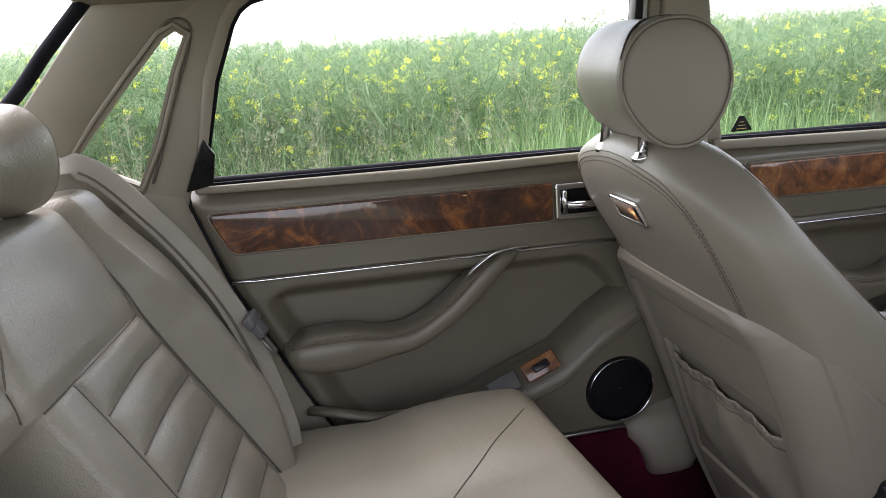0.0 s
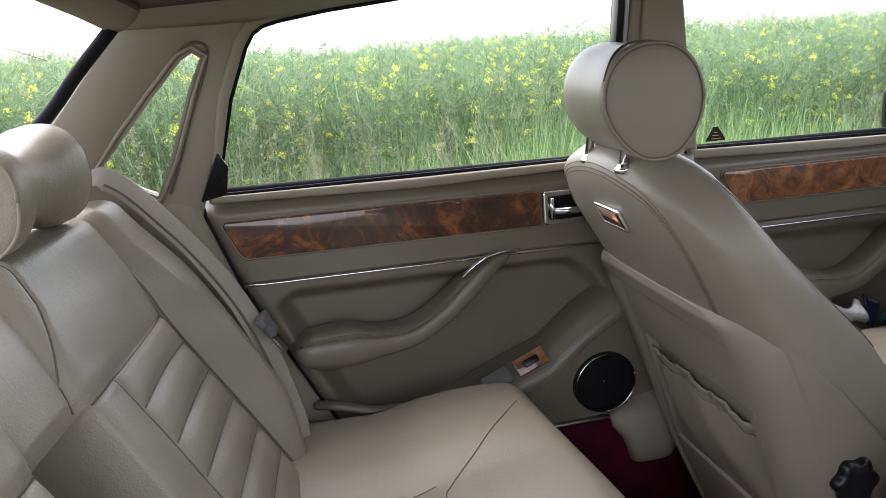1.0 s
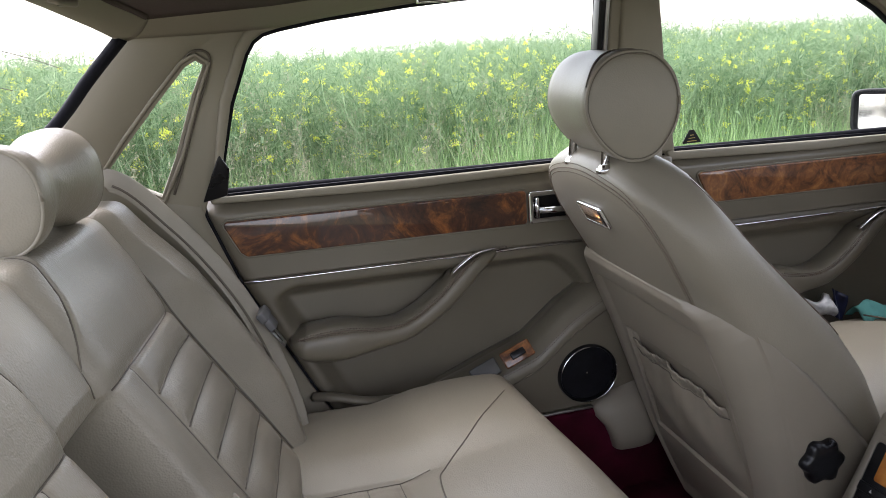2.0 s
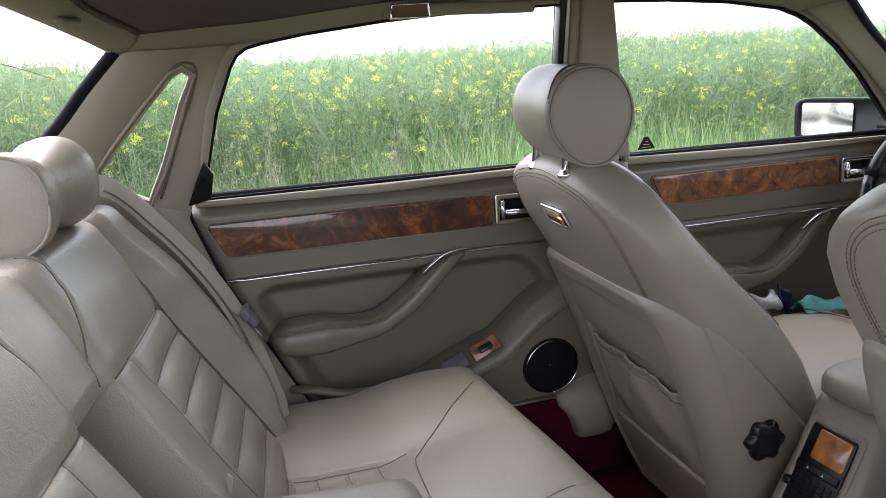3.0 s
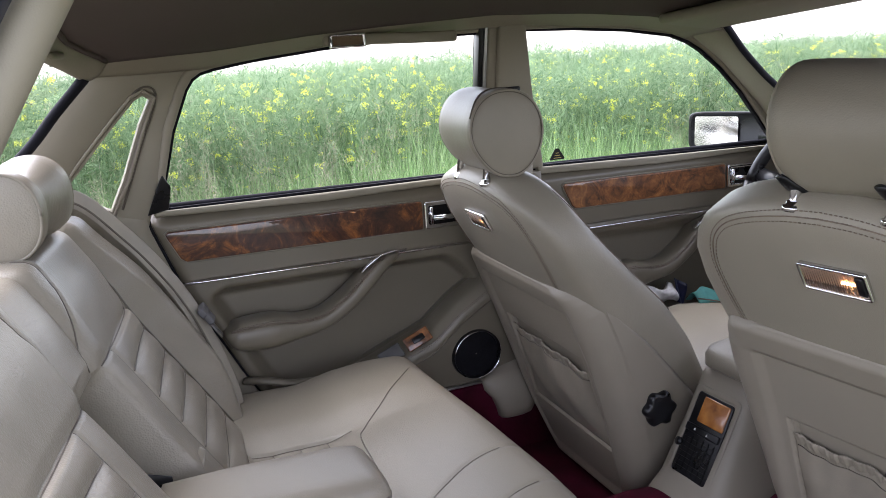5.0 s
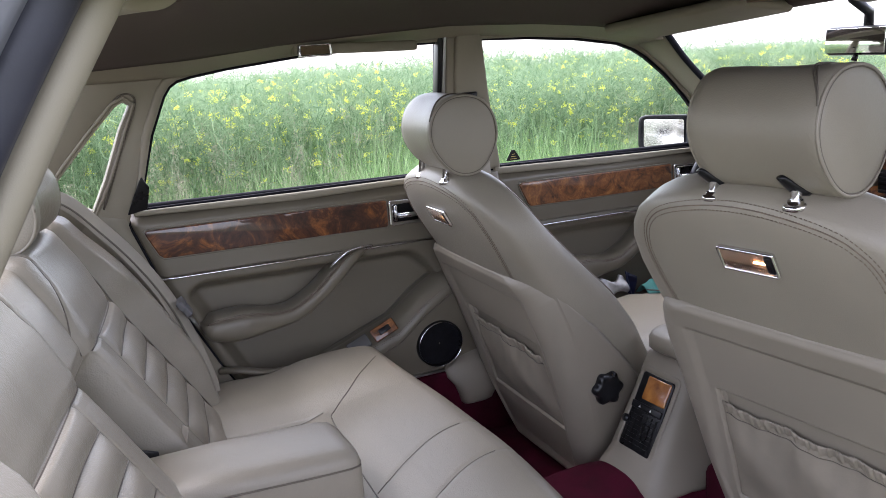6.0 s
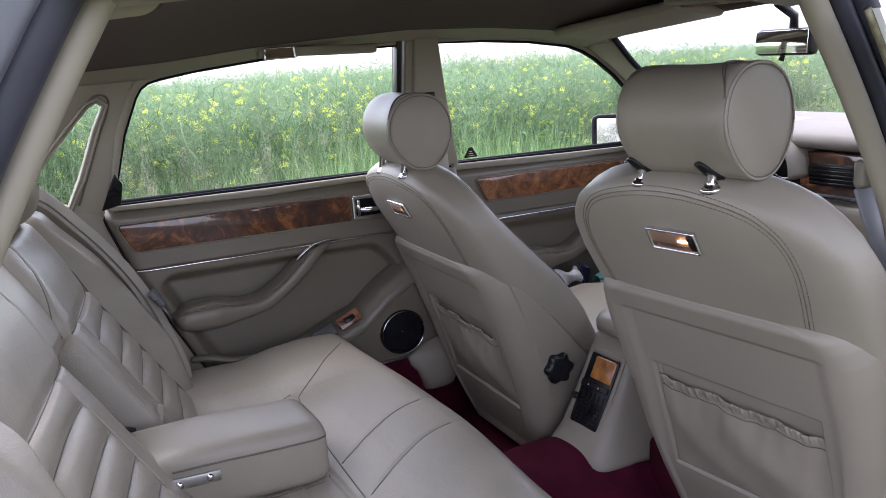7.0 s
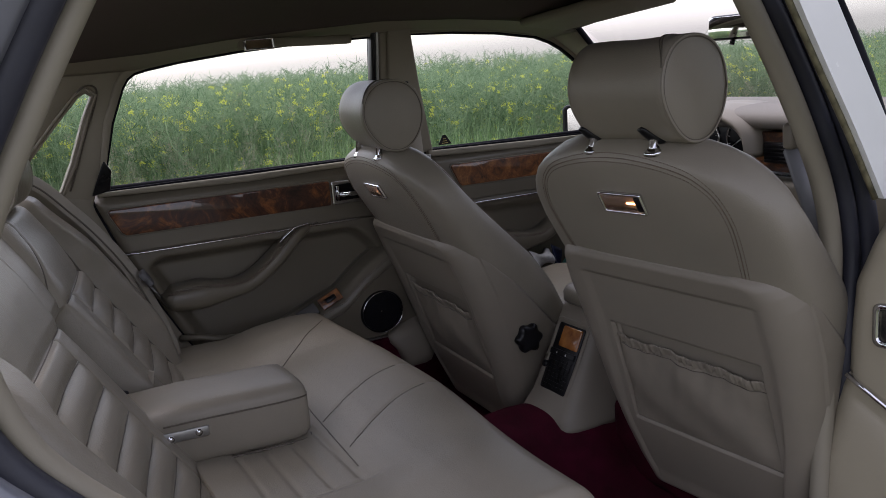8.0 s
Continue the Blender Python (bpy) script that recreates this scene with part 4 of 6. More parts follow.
def rear_seat():
    s = thing("bench_seat", "beige leather rear bench with pleated seat backs", "car seat", (0.2, RYC, 0.25))
    bk = lambda u, v: back_at(u, v, back_h(u, v))
    under(part("backrest", sheet(bk, RUC - 0.585, RUC + 0.585, 300, -0.10, 0.595, 280, tuple(-RN * 0.10)), LEATHER_WORN, label="pleated leather seat back"), s)
    for side in (-1, 1):
        line = [bk(RUC + side * 0.424, v) + RN * 0.001 for v in np.linspace(0.05, 0.53, 40)]
        under(part("piping", tube(line, 0.0015, n=6), SEAM, label="leather piping"), s)
        line = [bk(RUC + side * float(np.interp(v, (0.356, 0.41, 0.476, 0.535), (0.056, 0.070, 0.104, 0.114))), v) + RN * 0.001 for v in np.linspace(0.364, 0.545, 30)]
        under(part("piping", tube(line, 0.0012, n=6), SEAM), s)
        line = [bk(RUC + side * a, 0.357) + RN * 0.0 for a in np.linspace(0.08, 0.42, 24)]
        under(part("piping", tube(line, 0.0012, n=6), SEAM), s)
        line = [bk(RUC + side * 0.151, v) + RN * 0.0004 for v in np.linspace(0.06, 0.355, 24)]
        under(part("piping", tube(line, 0.0012, n=6), SEAM), s)

    def cush(u, w):
        # w runs from the back over the top and down the front
        y = u
        a = abs(y - RYC)
        if w < 0.8:
            x = -0.02 + 0.452 * (w / 0.8)
            z = 0.545 + 0.026 * step(0.18, 0.44, x) - 0.012 * step(0.0, 0.1, x) * (1 - step(0.2, 0.3, x))
        else:
            t = (w - 0.8) / 0.2
            ang = min(1.0, t / 0.6) * math.pi / 2
            x = 0.432 + 0.05 * math.sin(ang)
            z = 0.571 - 0.05 * (1 - math.cos(ang)) - max(0.0, t - 0.6) / 0.4 * 0.26
            x -= 0.04 * max(0.0, t - 0.6) / 0.4
        flat = x
        z -= 0.016 * step(0.15, 0.5, y - RYC) * step(0.10, 0.42, x)
        x += 0.006 * step(0.1, 0.5, y - RYC) * step(0.3, 0.45, x) - 0.04 * step(0.0, 0.5, RYC - y) * step(0.25, 0.45, x)
        side = step(0.29, 0.40, a) * (1 - step(0.34, 0.5, flat))
        z += 0.012 * side - 0.10 * step(0.57, 0.63, a) ** 2
        # the pleated insert under the armrest
        ins = (1 - step(0.280, 0.310, a)) * (1 - step(0.19, 0.25, flat))
        z -= 0.004 * ins
        for p in (0.05, 0.10, 0.15, 0.20):
            z -= 0.0030 * math.exp(-((flat - p) / 0.006) ** 2) * ins
        z -= 0.0030 * math.exp(-((a - 0.300) / 0.007) ** 2) * (1 - step(0.20, 0.25, flat))
        # two shallow seams across the front roll
        for c, k in ((0.020, 0.0), (-0.110, 0.1)):
            on = step(0.235, 0.26, flat)
            line = c + 0.62 * (x - 0.29) - 3.0 * max(0.0, x - 0.33) ** 2
            z -= 0.0014 * math.exp(-((y - line) / 0.006) ** 2) * on
        return (x, y, z)
    under(part("cushion", sheet(cush, RYC - 0.60, RYC + 0.60, 420, 0, 1, 260, (0, 0, -0.03)), LEATHER, label="smooth leather bench cushion"), s)
    seam = spline([(0.470, 0.575), (0.450, 0.540), (0.420, 0.500), (0.38, 0.448), (0.33, 0.385), (0.27, 0.318), (0.252, 0.285), (0.240, 0.16), (0.228, 0.07), (0.22, -0.05), (0.21, -0.22)], 8)

    def cz(x, y):
        return cush(y, 0.8 * (x + 0.02) / 0.452 if x < 0.432 else 0.8 + 0.12 * math.asin(min(0.9, (x - 0.432) / 0.05)) / (math.pi / 2))[2]
    under(part("piping", tube([(x, y, cz(x, y) + 0.0002) for x, y in seam], 0.0013, n=6), SEAM, label="curved cushion seam"), s)


    lines = [[(x, RYC + 0.300) for x in np.linspace(0.03, 0.248, 24)]]
    lines += [[(p, y) for y in np.linspace(0.12, RYC + 0.298, 16)] for p in (0.05, 0.10, 0.15, 0.20)]
    for c in (0.020, -0.110):
        lines.append([(x, c + 0.62 * (x - 0.29) - 3.0 * max(0.0, x - 0.33) ** 2) for x in np.linspace(0.225, 0.425, 30)])
    for line in lines:
        under(part("seam", tube([(x, y, cz(x, y) + 0.0002) for x, y in line], 0.0009, n=6), SEAM), s)
    # the pleats of the two seat backs, each closed by a thin seam
    for side in (-1, 1):
        for v in (0.03, 0.085, 0.140, 0.196, 0.251, 0.307):
            line = [bk(RUC + side * q, v + 0.006 * math.sin(math.pi * (q - 0.152) / 0.264)) + RN * 0.0004 for q in np.linspace(0.156, 0.412, 60)]
            under(part("seam", tube(line, 0.0011, n=6), SEAM), s)


rear_seat()


def rear_armrest():
    a = thing("armrest", "folded-down beige leather centre armrest on the bench", "armrest", (0.05, 0.03, 0.55))
    rings = []
    for x, k in ((-0.115, 0.6), (-0.10, 0.95), (0.0, 1.0), (0.12, 1.0), (0.165, 0.99), (0.185, 0.93), (0.194, 0.80), (0.197, 0.5)):
        rings.append(ring((x, 0.03, 0.590 - 0.012 * step(-0.1, 0.2, x)), (0, 1, 0), (0, 0, 1), 0.083 * k ** 0.5, 0.058 * k, 5, 40))
    under(part("pad", loft(rings), LEATHER, label="smooth leather armrest pad"), a)
    for z in (0.030, -0.05):
        line = [(x, 0.03 - 0.0835, 0.590 - 0.012 * step(-0.1, 0.2, x) + z) for x in np.linspace(-0.06, 0.175, 20)] + [(0.192, 0.03 - 0.076, 0.577 + z), (0.197, 0.03 - 0.06, 0.577 + z)]
        under(part("piping", tube(line, 0.0016, n=6), SEAM), a)
    h = under(part("hinge_plate", box((-0.03, -0.0555, 0.598), (0.085, 0.003, 0.018), Euler((0, radians(3), 0)).to_matrix()), STEEL, bevel=0.001, label="steel hinge plate"), a)
    for x in (-0.005, -0.052):
        b = part("bolt", tube([(x, -0.054, 0.5975), (x, -0.0605, 0.5975)], 0.006, n=12), CHROME)
        under(b, a)


rear_armrest()


def recess_fittings():
    b = thing("armrest_bracket", "black steel bracket in the recess behind the armrest", "bracket", (-0.14, 0.118, 0.60))
    under(part("plate", prism([(-0.185, 0.60), (-0.08, 0.57), (-0.085, 0.640), (-0.172, 0.672)], lambda u, v, t: (u, 0.112 + 0.004 * t, v), 1.0), BLACK, bevel=0.001), b)
    under(part("bolt", tube([(-0.150, 0.112, 0.656), (-0.150, 0.104, 0.656)], 0.006, n=12), CHROME), b)
    t = thing("belt_loop", "small pale fabric loop sewn beside the armrest", "loop", (-0.038, 0.158, 0.62))
    under(part("loop", sheet(lambda u, v: (-0.044 + 0.012 * v - 0.006 * u, 0.150 + 0.016 * u, 0.60 + 0.052 * v), 0, 1, 4, 0, 1, 8, (0.002, -0.001, 0.001)), BELT, bevel=0.0004), t)


recess_fittings()


def egg(pts, c, r, narrow):
    """Draws the lower half of a ring together, so that it narrows towards its posts."""
    out = []
    for q in pts:
        q = np.array(q, float)
        low = step(0.15, -1.0, (q[2] - c[2]) / r)
        q[0] = c[0] + (q[0] - c[0]) * (1 - narrow * low) + 0.02 * narrow * low
        q[2] += 0.055 * narrow / 0.18 * r * low
        out.append(q)
    return out


def headrest_shape(c, half, r, dish=0.12, tilt=0.0, narrow=0.0, flat=0.92):
    """A bolster-like head cushion with its axis across the car."""
    c = np.array(c, float)
    ux = np.array((math.cos(tilt), 0, math.sin(tilt)))
    uz = np.array((-math.sin(tilt), 0, math.cos(tilt)))
    rings = []
    prof = [(-1.0, 0.30), (-1.0, 0.80), (-0.985, 0.955), (-0.95, 1.0), (-0.8, 0.995)] + [(t, 1 - dish * (1 - (abs(t) / 0.75) ** 2) ** 2 * 0.5) for t in np.linspace(-0.7, 0.7, 15)] + [(0.8, 0.995), (0.95, 1.0), (0.985, 0.955), (1.0, 0.80), (1.0, 0.30)]
    for t, k in prof:
        bulge = 0.006 if abs(t) == 1.0 and k < 0.5 else 0.0
        rings.append(egg(ring(c + np.array((0, (half + bulge) * t, 0)), ux, uz, r * flat * k, r * k, 2.25, 40), c, r, narrow))
    return loft(rings)


def headrest_seams(c, half, r, tilt=0.0, narrow=0.0, flat=0.92):
    c = np.array(c, float)
    ux = np.array((math.cos(tilt), 0, math.sin(tilt)))
    uz = np.array((-math.sin(tilt), 0, math.cos(tilt)))
    out = []
    for s in (-1, 1):
        loop = ring(c + np.array((0, half * 0.975 * s, 0)), ux, uz, r * flat * 0.965, r * 0.965, 2.25, 48)
        loop = egg(loop, c, r, narrow)
        out.append(tube(loop + loop[:2], 0.0026, up=(0, 1, 0), n=8))
    return out


def rear_headrest():
    c = np.array((-0.215, 0.345, 1.030))
    h = thing("rear_headrest", "beige leather head restraint with worn creases", "headrest", (-0.236, 0.345, 0.955))
    h.rotation_euler = (0, 0, radians(-11))
    z = lambda x, y, w: (x, y, w - 0.96)
    part("cushion", headrest_shape(z(0, 0, 1.030), 0.118, 0.066, 0.62), LEATHER_WORN, h, "waisted leather cushion")
    for sh in headrest_seams(z(0, 0, 1.030), 0.118, 0.066):
        part("piping", sh, LEATHER, h)
    for k in (-0.05, 0.05):
        part("post", tube([z(0, k, 0.93), z(0, k, 1.0)], 0.006), BLACK, h)


rear_headrest()


def rear_belt():
    b = thing("rear_belt", "beige seat belt lying along the rear seat back", "seat belt", (0.03, 0.6, 0.7))
    line = spline([back_at(0.0, 0.60, -0.02), back_at(0.054, 0.555, 0.040), back_at(0.084, 0.45, 0.056), back_at(0.090, 0.36, 0.062), back_at(0.090, 0.27, 0.058), back_at(0.082, 0.18, 0.042), back_at(0.064, 0.09, 0.018), back_at(0.046, 0.03, -0.006), back_at(0.036, -0.05, -0.022)], 8)
    rings = []
    for i, q in enumerate(line):
        d = line[min(i + 1, len(line) - 1)] - line[max(i - 1, 0)]
        d /= np.linalg.norm(d)
        nrm = np.array((0.55, -0.65, 0.52)) if i > 6 else np.array((0.6, -0.2, 0.8))
        s = np.cross(d, nrm)
        s /= np.linalg.norm(s)
        up = np.cross(s, d)
        rings.append(ring(q, s, up, 0.022, 0.0016, 4, 12))
    under(part("strap", loft(rings), BELT, label="beige webbing strap"), b)
    # A dark tube stands in for the shadow in the gap beside the strap.
    shade = [q + np.array((-0.004, -0.0245, -0.002)) for q in line[8:-4]]
    under(part("edge", tube(shade, 0.0022, n=6), SEAM, label="dark line painted as the shadow between bolster and strap"), b)
    turn = Matrix((RU, RV, RN)).transposed()
    under(part("tongue", joined(box(back_at(0.088, 0.240, 0.072), (0.054, 0.018, 0.014), turn), box(back_at(0.088, 0.222, 0.072), (0.036, 0.024, 0.014), turn)), BELT_PLASTIC, bevel=0.003, label="grey plastic belt tongue"), b)
    under(part("metal_plate", frame_strip([(-0.013, 0.0), (0.013, 0.0), (0.013, 0.04), (-0.013, 0.04)], [(-0.007, 0.006), (0.007, 0.006), (0.007, 0.034), (-0.007, 0.034)], lambda p, q, w: back_at(0.087 + p, 0.176 + q, 0.066 + w), 0.003), STEEL, label="steel plate of the tongue"), b)
    under(part("button", tube([back_at(0.072, 0.115, 0.016), back_at(0.072, 0.115, 0.026)], 0.006), PLASTIC), b)


rear_belt()

# ---- front seats ----
SU, SN = np.array((-0.485, 0.0, 0.875)), np.array((-0.875, 0.0, -0.485))
SO = np.array((0.715, 0.0, 0.60))


def seat_local(y, s, out=0.0):
    """A place on the back of a front seat: across, up, and out towards the rear bench."""
    return SO + SU * s + SN * out + np.array((0, y, 0))


def front_seat():
    """Built on the driver's side, in a frame whose origin is under the seat's middle."""
    s = thing("front_seat", "beige leather front seat with a map pocket and lit reading lamp", "car seat", (0, 0, 0), "front seats")
    # height on the back, half width, rear face, front face
    prof = [(-0.33, 0.160, 0.0, -0.19), (-0.2, 0.205, 0.0, -0.20), (-0.05, 0.240, 0.0, -0.20), (0.05, 0.256, 0.0, -0.185), (0.14, 0.265, 0.0, -0.158), (0.22, 0.270, 0.0, -0.135), (0.28, 0.270, 0.0, -0.120), (0.33, 0.261, 0.0, -0.113), (0.36, 0.245, -0.001, -0.110), (0.385, 0.222, -0.002, -0.108), (0.402, 0.196, -0.004, -0.104), (0.415, 0.168, -0.007, -0.098), (0.425, 0.138, -0.011, -0.091), (0.433, 0.105, -0.017, -0.083), (0.438, 0.080, -0.024, -0.075), (0.441, 0.054, -0.033, -0.065), (0.442, 0.028, -0.042, -0.056)]
    ph = [q[0] for q in prof]
    col = lambda h, k: float(np.interp(h, ph, [q[k] for q in prof]))
    rings = []
    for h in list(np.linspace(-0.33, 0.28, 26)) + [q[0] for q in prof if q[0] > 0.285]:
        w, o1, o0 = col(h, 1), col(h, 2), col(h, 3)
        rings.append(ring(seat_local(0, h, (o1 + o0) / 2), (0, 1, 0), SN, w, (o1 - o0) / 2, 3.6, 72))
    part("backrest", loft(rings), LEATHER, s, "smooth leather seat back")

    def on_back(y, h, off=0.0):
        w, o1, o0 = col(h, 1), col(h, 2), col(h, 3)
        q = min(0.985, abs(y) / w)
        return seat_local(y, h, (o1 + o0) / 2 + (o1 - o0) / 2 * (1 - q ** 3.6) ** (1 / 3.6) + off)
    # hard shell over the lower back, wrapped round the sides; it stands out further lower down
    TOP, FOOT = 0.222, -0.300
    HALF = ((-0.30, 0.185), (-0.25, 0.204), (-0.10, 0.238), (0.06, 0.257), (0.13, 0.260), (0.165, 0.258), (0.19, 0.251), (0.205, 0.242), (0.215, 0.229), (0.222, 0.205))
    DEEP = ((-0.345, 0.20), (-0.17, 0.145), (-0.05, 0.095), (0.06, 0.048), (0.14, 0.014), (0.185, 0.004), (0.222, 0.001))
    half = lambda h: float(np.interp(h, [q[0] for q in HALF], [q[1] for q in HALF]))
    deep = lambda h: float(np.interp(h, [q[0] for q in DEEP], [q[1] for q in DEEP]))

    def rear(h):
        return float(np.interp(h, (-0.345, -0.18, -0.05, 0.06, 0.17, 0.23), (0.108, 0.080, 0.050, 0.026, 0.010, 0.008)))
    slope = 0.045
    hh = lambda y, h: h + slope * y * step(-0.36, -0.2, h) * (1 - 0.4 * step(0.1, 0.2, h))
    PY, PW, PT, PB = -0.008, 0.164, 0.058, -0.155

    def shell(u, v):
        h = FOOT + v * (TOP - FOOT)
        w, d, o = half(h), deep(h), rear(h)
        r = 0.052
        q = abs(u)
        if q < 0.72:
            y, back = q / 0.72 * (w - r), 0.0
        elif q < 0.86:
            t = (q - 0.72) / 0.14 * math.pi / 2
            y, back = w - r + r * math.sin(t), r * (1 - math.cos(t))
        else:
            y, back = w + 0.003, r + (q - 0.86) / 0.14 * d
        y = math.copysign(y, u)
        if q < 0.72:
            rec = (1 - step(0.166, 0.178, h)) * step(-0.30, -0.27, h) * (1 - step(0.176, 0.200, abs(y - PY)))
            cut = (1 - step(PT - 0.002, PT + 0.001, h)) * step(PB - 0.002, PB + 0.001, h) * (1 - step(PW - 0.0015, PW + 0.0015, abs(y - PY)))
            back += 0.0055 * rec + 0.016 * cut
        back += 0.006 * step(0.97, 1.0, v) ** 2
        return seat_local(y, hh(y, h), o - back)
    part("shell", sheet(shell, -1, 1, 300, 0, 1, 250, lambda q: -SN * 0.009 - np.array((0, math.copysign(0.006, q[1]), 0))), PLASTIC, s, "moulded beige plastic seat shell")

    # the pocket cloth with its gathered hem
    def pocket(u, v):
        y = PY + u * (PW - 0.001)
        h = PB + v * (PT - 0.040 + 0.004 * u - PB)
        o = rear(h) - 0.0170 + 0.013 * math.sin(math.pi * min(1, v * 1.02)) * (1 - u * u) + 0.006
        fold = 0.0042 * math.sin(u * 9 + 2.0 * v) * v * (0.35 + 0.65 * math.sin(3 * u + 1) ** 2) + 0.0012 * math.sin(u * 27 + 5 * v) * v * v + 0.0030 * math.sin(6 * u - 5 * v) * math.sin(math.pi * v)
        return seat_local(y, hh(y, h), o + fold)
    part("pocket", sheet(pocket, -1, 1, 130, 0, 1, 60, tuple(-SN * 0.002)), CLOTH, s, "soft cloth map pocket")
    hem = []
    for k in range(240):
        u = -1 + 2 * k / 239
        base = np.array(pocket(u, 1.0))
        w1 = 0.6 * math.sin(u * 74 + 2.5 * math.sin(u * 9)) + 0.4 * math.sin(u * 41 + 1.0) + 0.3 * math.sin(u * 151)
        hem.append(ring(base + SU * (-0.002 + 0.0007 * w1) + SN * (0.0006 + 0.0012 * w1), SU, SN, 0.0105 + 0.0010 * w1, 0.0026 + 0.0009 * w1, 2.8, 12))
    part("gathered_hem", loft(hem), CLOTH, s, "gathered elastic hem")
    line = [np.array(pocket(u, 0.925)) + SN * 0.0012 for u in np.linspace(-0.98, 0.98, 60)]
    part("hem_seam", tube(line, 0.0008, n=6), SEAM, s)
    # stitched seam across the top: a seam between two rows of thread
    half_line = [(0.196, 0.215), (0.206, 0.28), (0.207, 0.33), (0.193, 0.371), (0.166, 0.399), (0.133, 0.4150), (0.09, 0.4260), (0.045, 0.4322), (0.0, 0.434)]
    for off in (0.0, 0.006, 0.012):
        base = spline([(y, h) for y, h in half_line], 7)
        one = []
        for i, q in enumerate(base):
            d = base[min(i + 1, len(base) - 1)] - base[max(i - 1, 0)]
            d /= np.linalg.norm(d)
            one.append(q + np.array((-d[1], d[0])) * off)
        line = [(-y, h) for y, h in one] + [(y, h) for y, h in one[::-1][1:]]
        pts = [on_back(y, h, 0.0004) for y, h in line]
        if off == 0.006:
            part("seam", tube(pts, 0.0009, n=6), THREAD, s)
        else:
            part("stitching", stitches(pts, 0.0042, 0.0026, 0.0007), THREAD, s)
    # seam round the front edge of the side bolster
    for k in (-1, 1):
        for o in (0.012, 0.018):
            pts = []
            for h in np.linspace(0.04, 0.385, 26):
                w, o1, o0 = col(h, 1), col(h, 2), col(h, 3)
                c, hf = (o1 + o0) / 2, (o1 - o0) / 2
                q = min(0.98, abs(o0 + o - c) / hf)
                pts.append(seat_local(k * w * (1 - q ** 3.6) ** (1 / 3.6) + k * 0.0004, h, o0 + o))
            part("seam", tube(pts, 0.0009, n=5), THREAD, s)
    # reading lamp
    LH = 0.349
    lamp = part("reading_lamp", frame_strip(rounded(-0.047, LH - 0.0195, 0.047, LH + 0.0195, 0.003), rounded(-0.0445, LH - 0.0170, 0.0445, LH + 0.0170, 0.002), lambda u, v, t: seat_local(-0.006 + u, v, -0.002 + t), 0.0072), CHROME, s, "chrome-rimmed reading lamp")
    part("lamp_back", prism(rounded(-0.045, LH - 0.017, 0.045, LH + 0.017, 0.002), lambda u, v, t: seat_local(-0.006 + u, v, 0.0004 + t), 0.001), REFLECTOR, lamp, smooth=False)
    lens = sheet(lambda u, v: seat_local(-0.006 + u, v, 0.0042 + 0.0005 * math.sin(u * 1800)), -0.030, 0.0425, 110, LH - 0.015, LH + 0.015, 3, tuple(-SN * 0.0015))
    part("lens", lens, LENS, lamp, "ribbed amber lens")
    part("bulb", tube([seat_local(-0.034, LH, 0.0026), seat_local(-0.016, LH, 0.0026)], 0.0013, n=10), BULB, lamp, "lit festoon bulb")
    part("switch", box(seat_local(-0.0425, LH, 0.0005), (0.010, 0.012, 0.027), Euler((0, radians(-29), 0)).to_matrix()), BLACK, lamp, "black rocker switch", bevel=0.002)
    # head restraint
    hc = np.array((0.560, -0.046, 1.080))
    hl = 0.101
    head = part("headrest", headrest_shape(hc, hl, 0.083, 0.05, narrow=0.20, flat=0.87), LEATHER, s, "cylindrical leather head restraint")
    for sh in headrest_seams(hc, hl, 0.083, narrow=0.20, flat=0.87):
        part("piping", sh, LEATHER, head)
    loop = egg(ring(hc + np.array((0, -hl * 0.992, 0)), (1, 0, 0), (0, 0, 1), 0.0722 * 0.935, 0.083 * 0.935, 2.25, 64), hc, 0.083, 0.20)
    part("seam", tube(loop + loop[:2], 0.0010, up=(0, 1, 0), n=6), SEAM, head)
    # a stitched fold across the top that runs out into the end seam behind
    for k in (0.0, 0.006):
        loop = ring(hc, (1, 0, 0), (0, 0, 1), 0.0728, 0.0836, 2.25, 64)
        fold = [q + np.array((0, -hl * (0.56 + 0.40 * step(15, 29, n)) + k * (1 - step(20, 29, n)), 0)) for n, q in enumerate(loop) if 8 <= n <= 28]
        part("fold", tube(egg(fold, hc, 0.083, 0.20), 0.0009, n=6), SEAM, head)
        part("stitching", stitches(egg(fold, hc, 0.083, 0.20), 0.0045, 0.0022, 0.0007), THREAD, head)
    for k in (-0.088, 0.044):
        foot = np.array(seat_local(k, 0.4315, -0.028))
        part("post", tube([foot, foot + np.array((0.012, 0, 0.10))], 0.0068, n=14), CHROME, s, "chrome headrest post")
        part("socket", loft([ring(foot + np.array((0, 0, z)), (0, 1, 0), (0.95, 0, 0.25), r * 1.25, r, 2.3, 28) for z, r in ((-0.004, 0.0128), (0.001, 0.0128), (0.0025, 0.0112), (0.003, 0.0088), (0.006, 0.0084), (0.007, 0.0076))]), CHROME, s, "chrome post collar")
        part("slot", tube(egg(spline([(0.540, k - 0.004, 1.000), (0.519, k + 0.003, 1.008), (0.500, k + 0.010, 1.023)], 5), hc, 0.083, 0.20), 0.012, 0.006, up=(0.6, 0, 0.8), n=12, taper=lambda t: 0.35 + 0.65 * math.sin(math.pi * min(1.0, 0.25 + 0.7 * t)) ** 0.6), BLACK, head, "black plastic slot")
    # cushion, rails and recliner knob
    cr = []
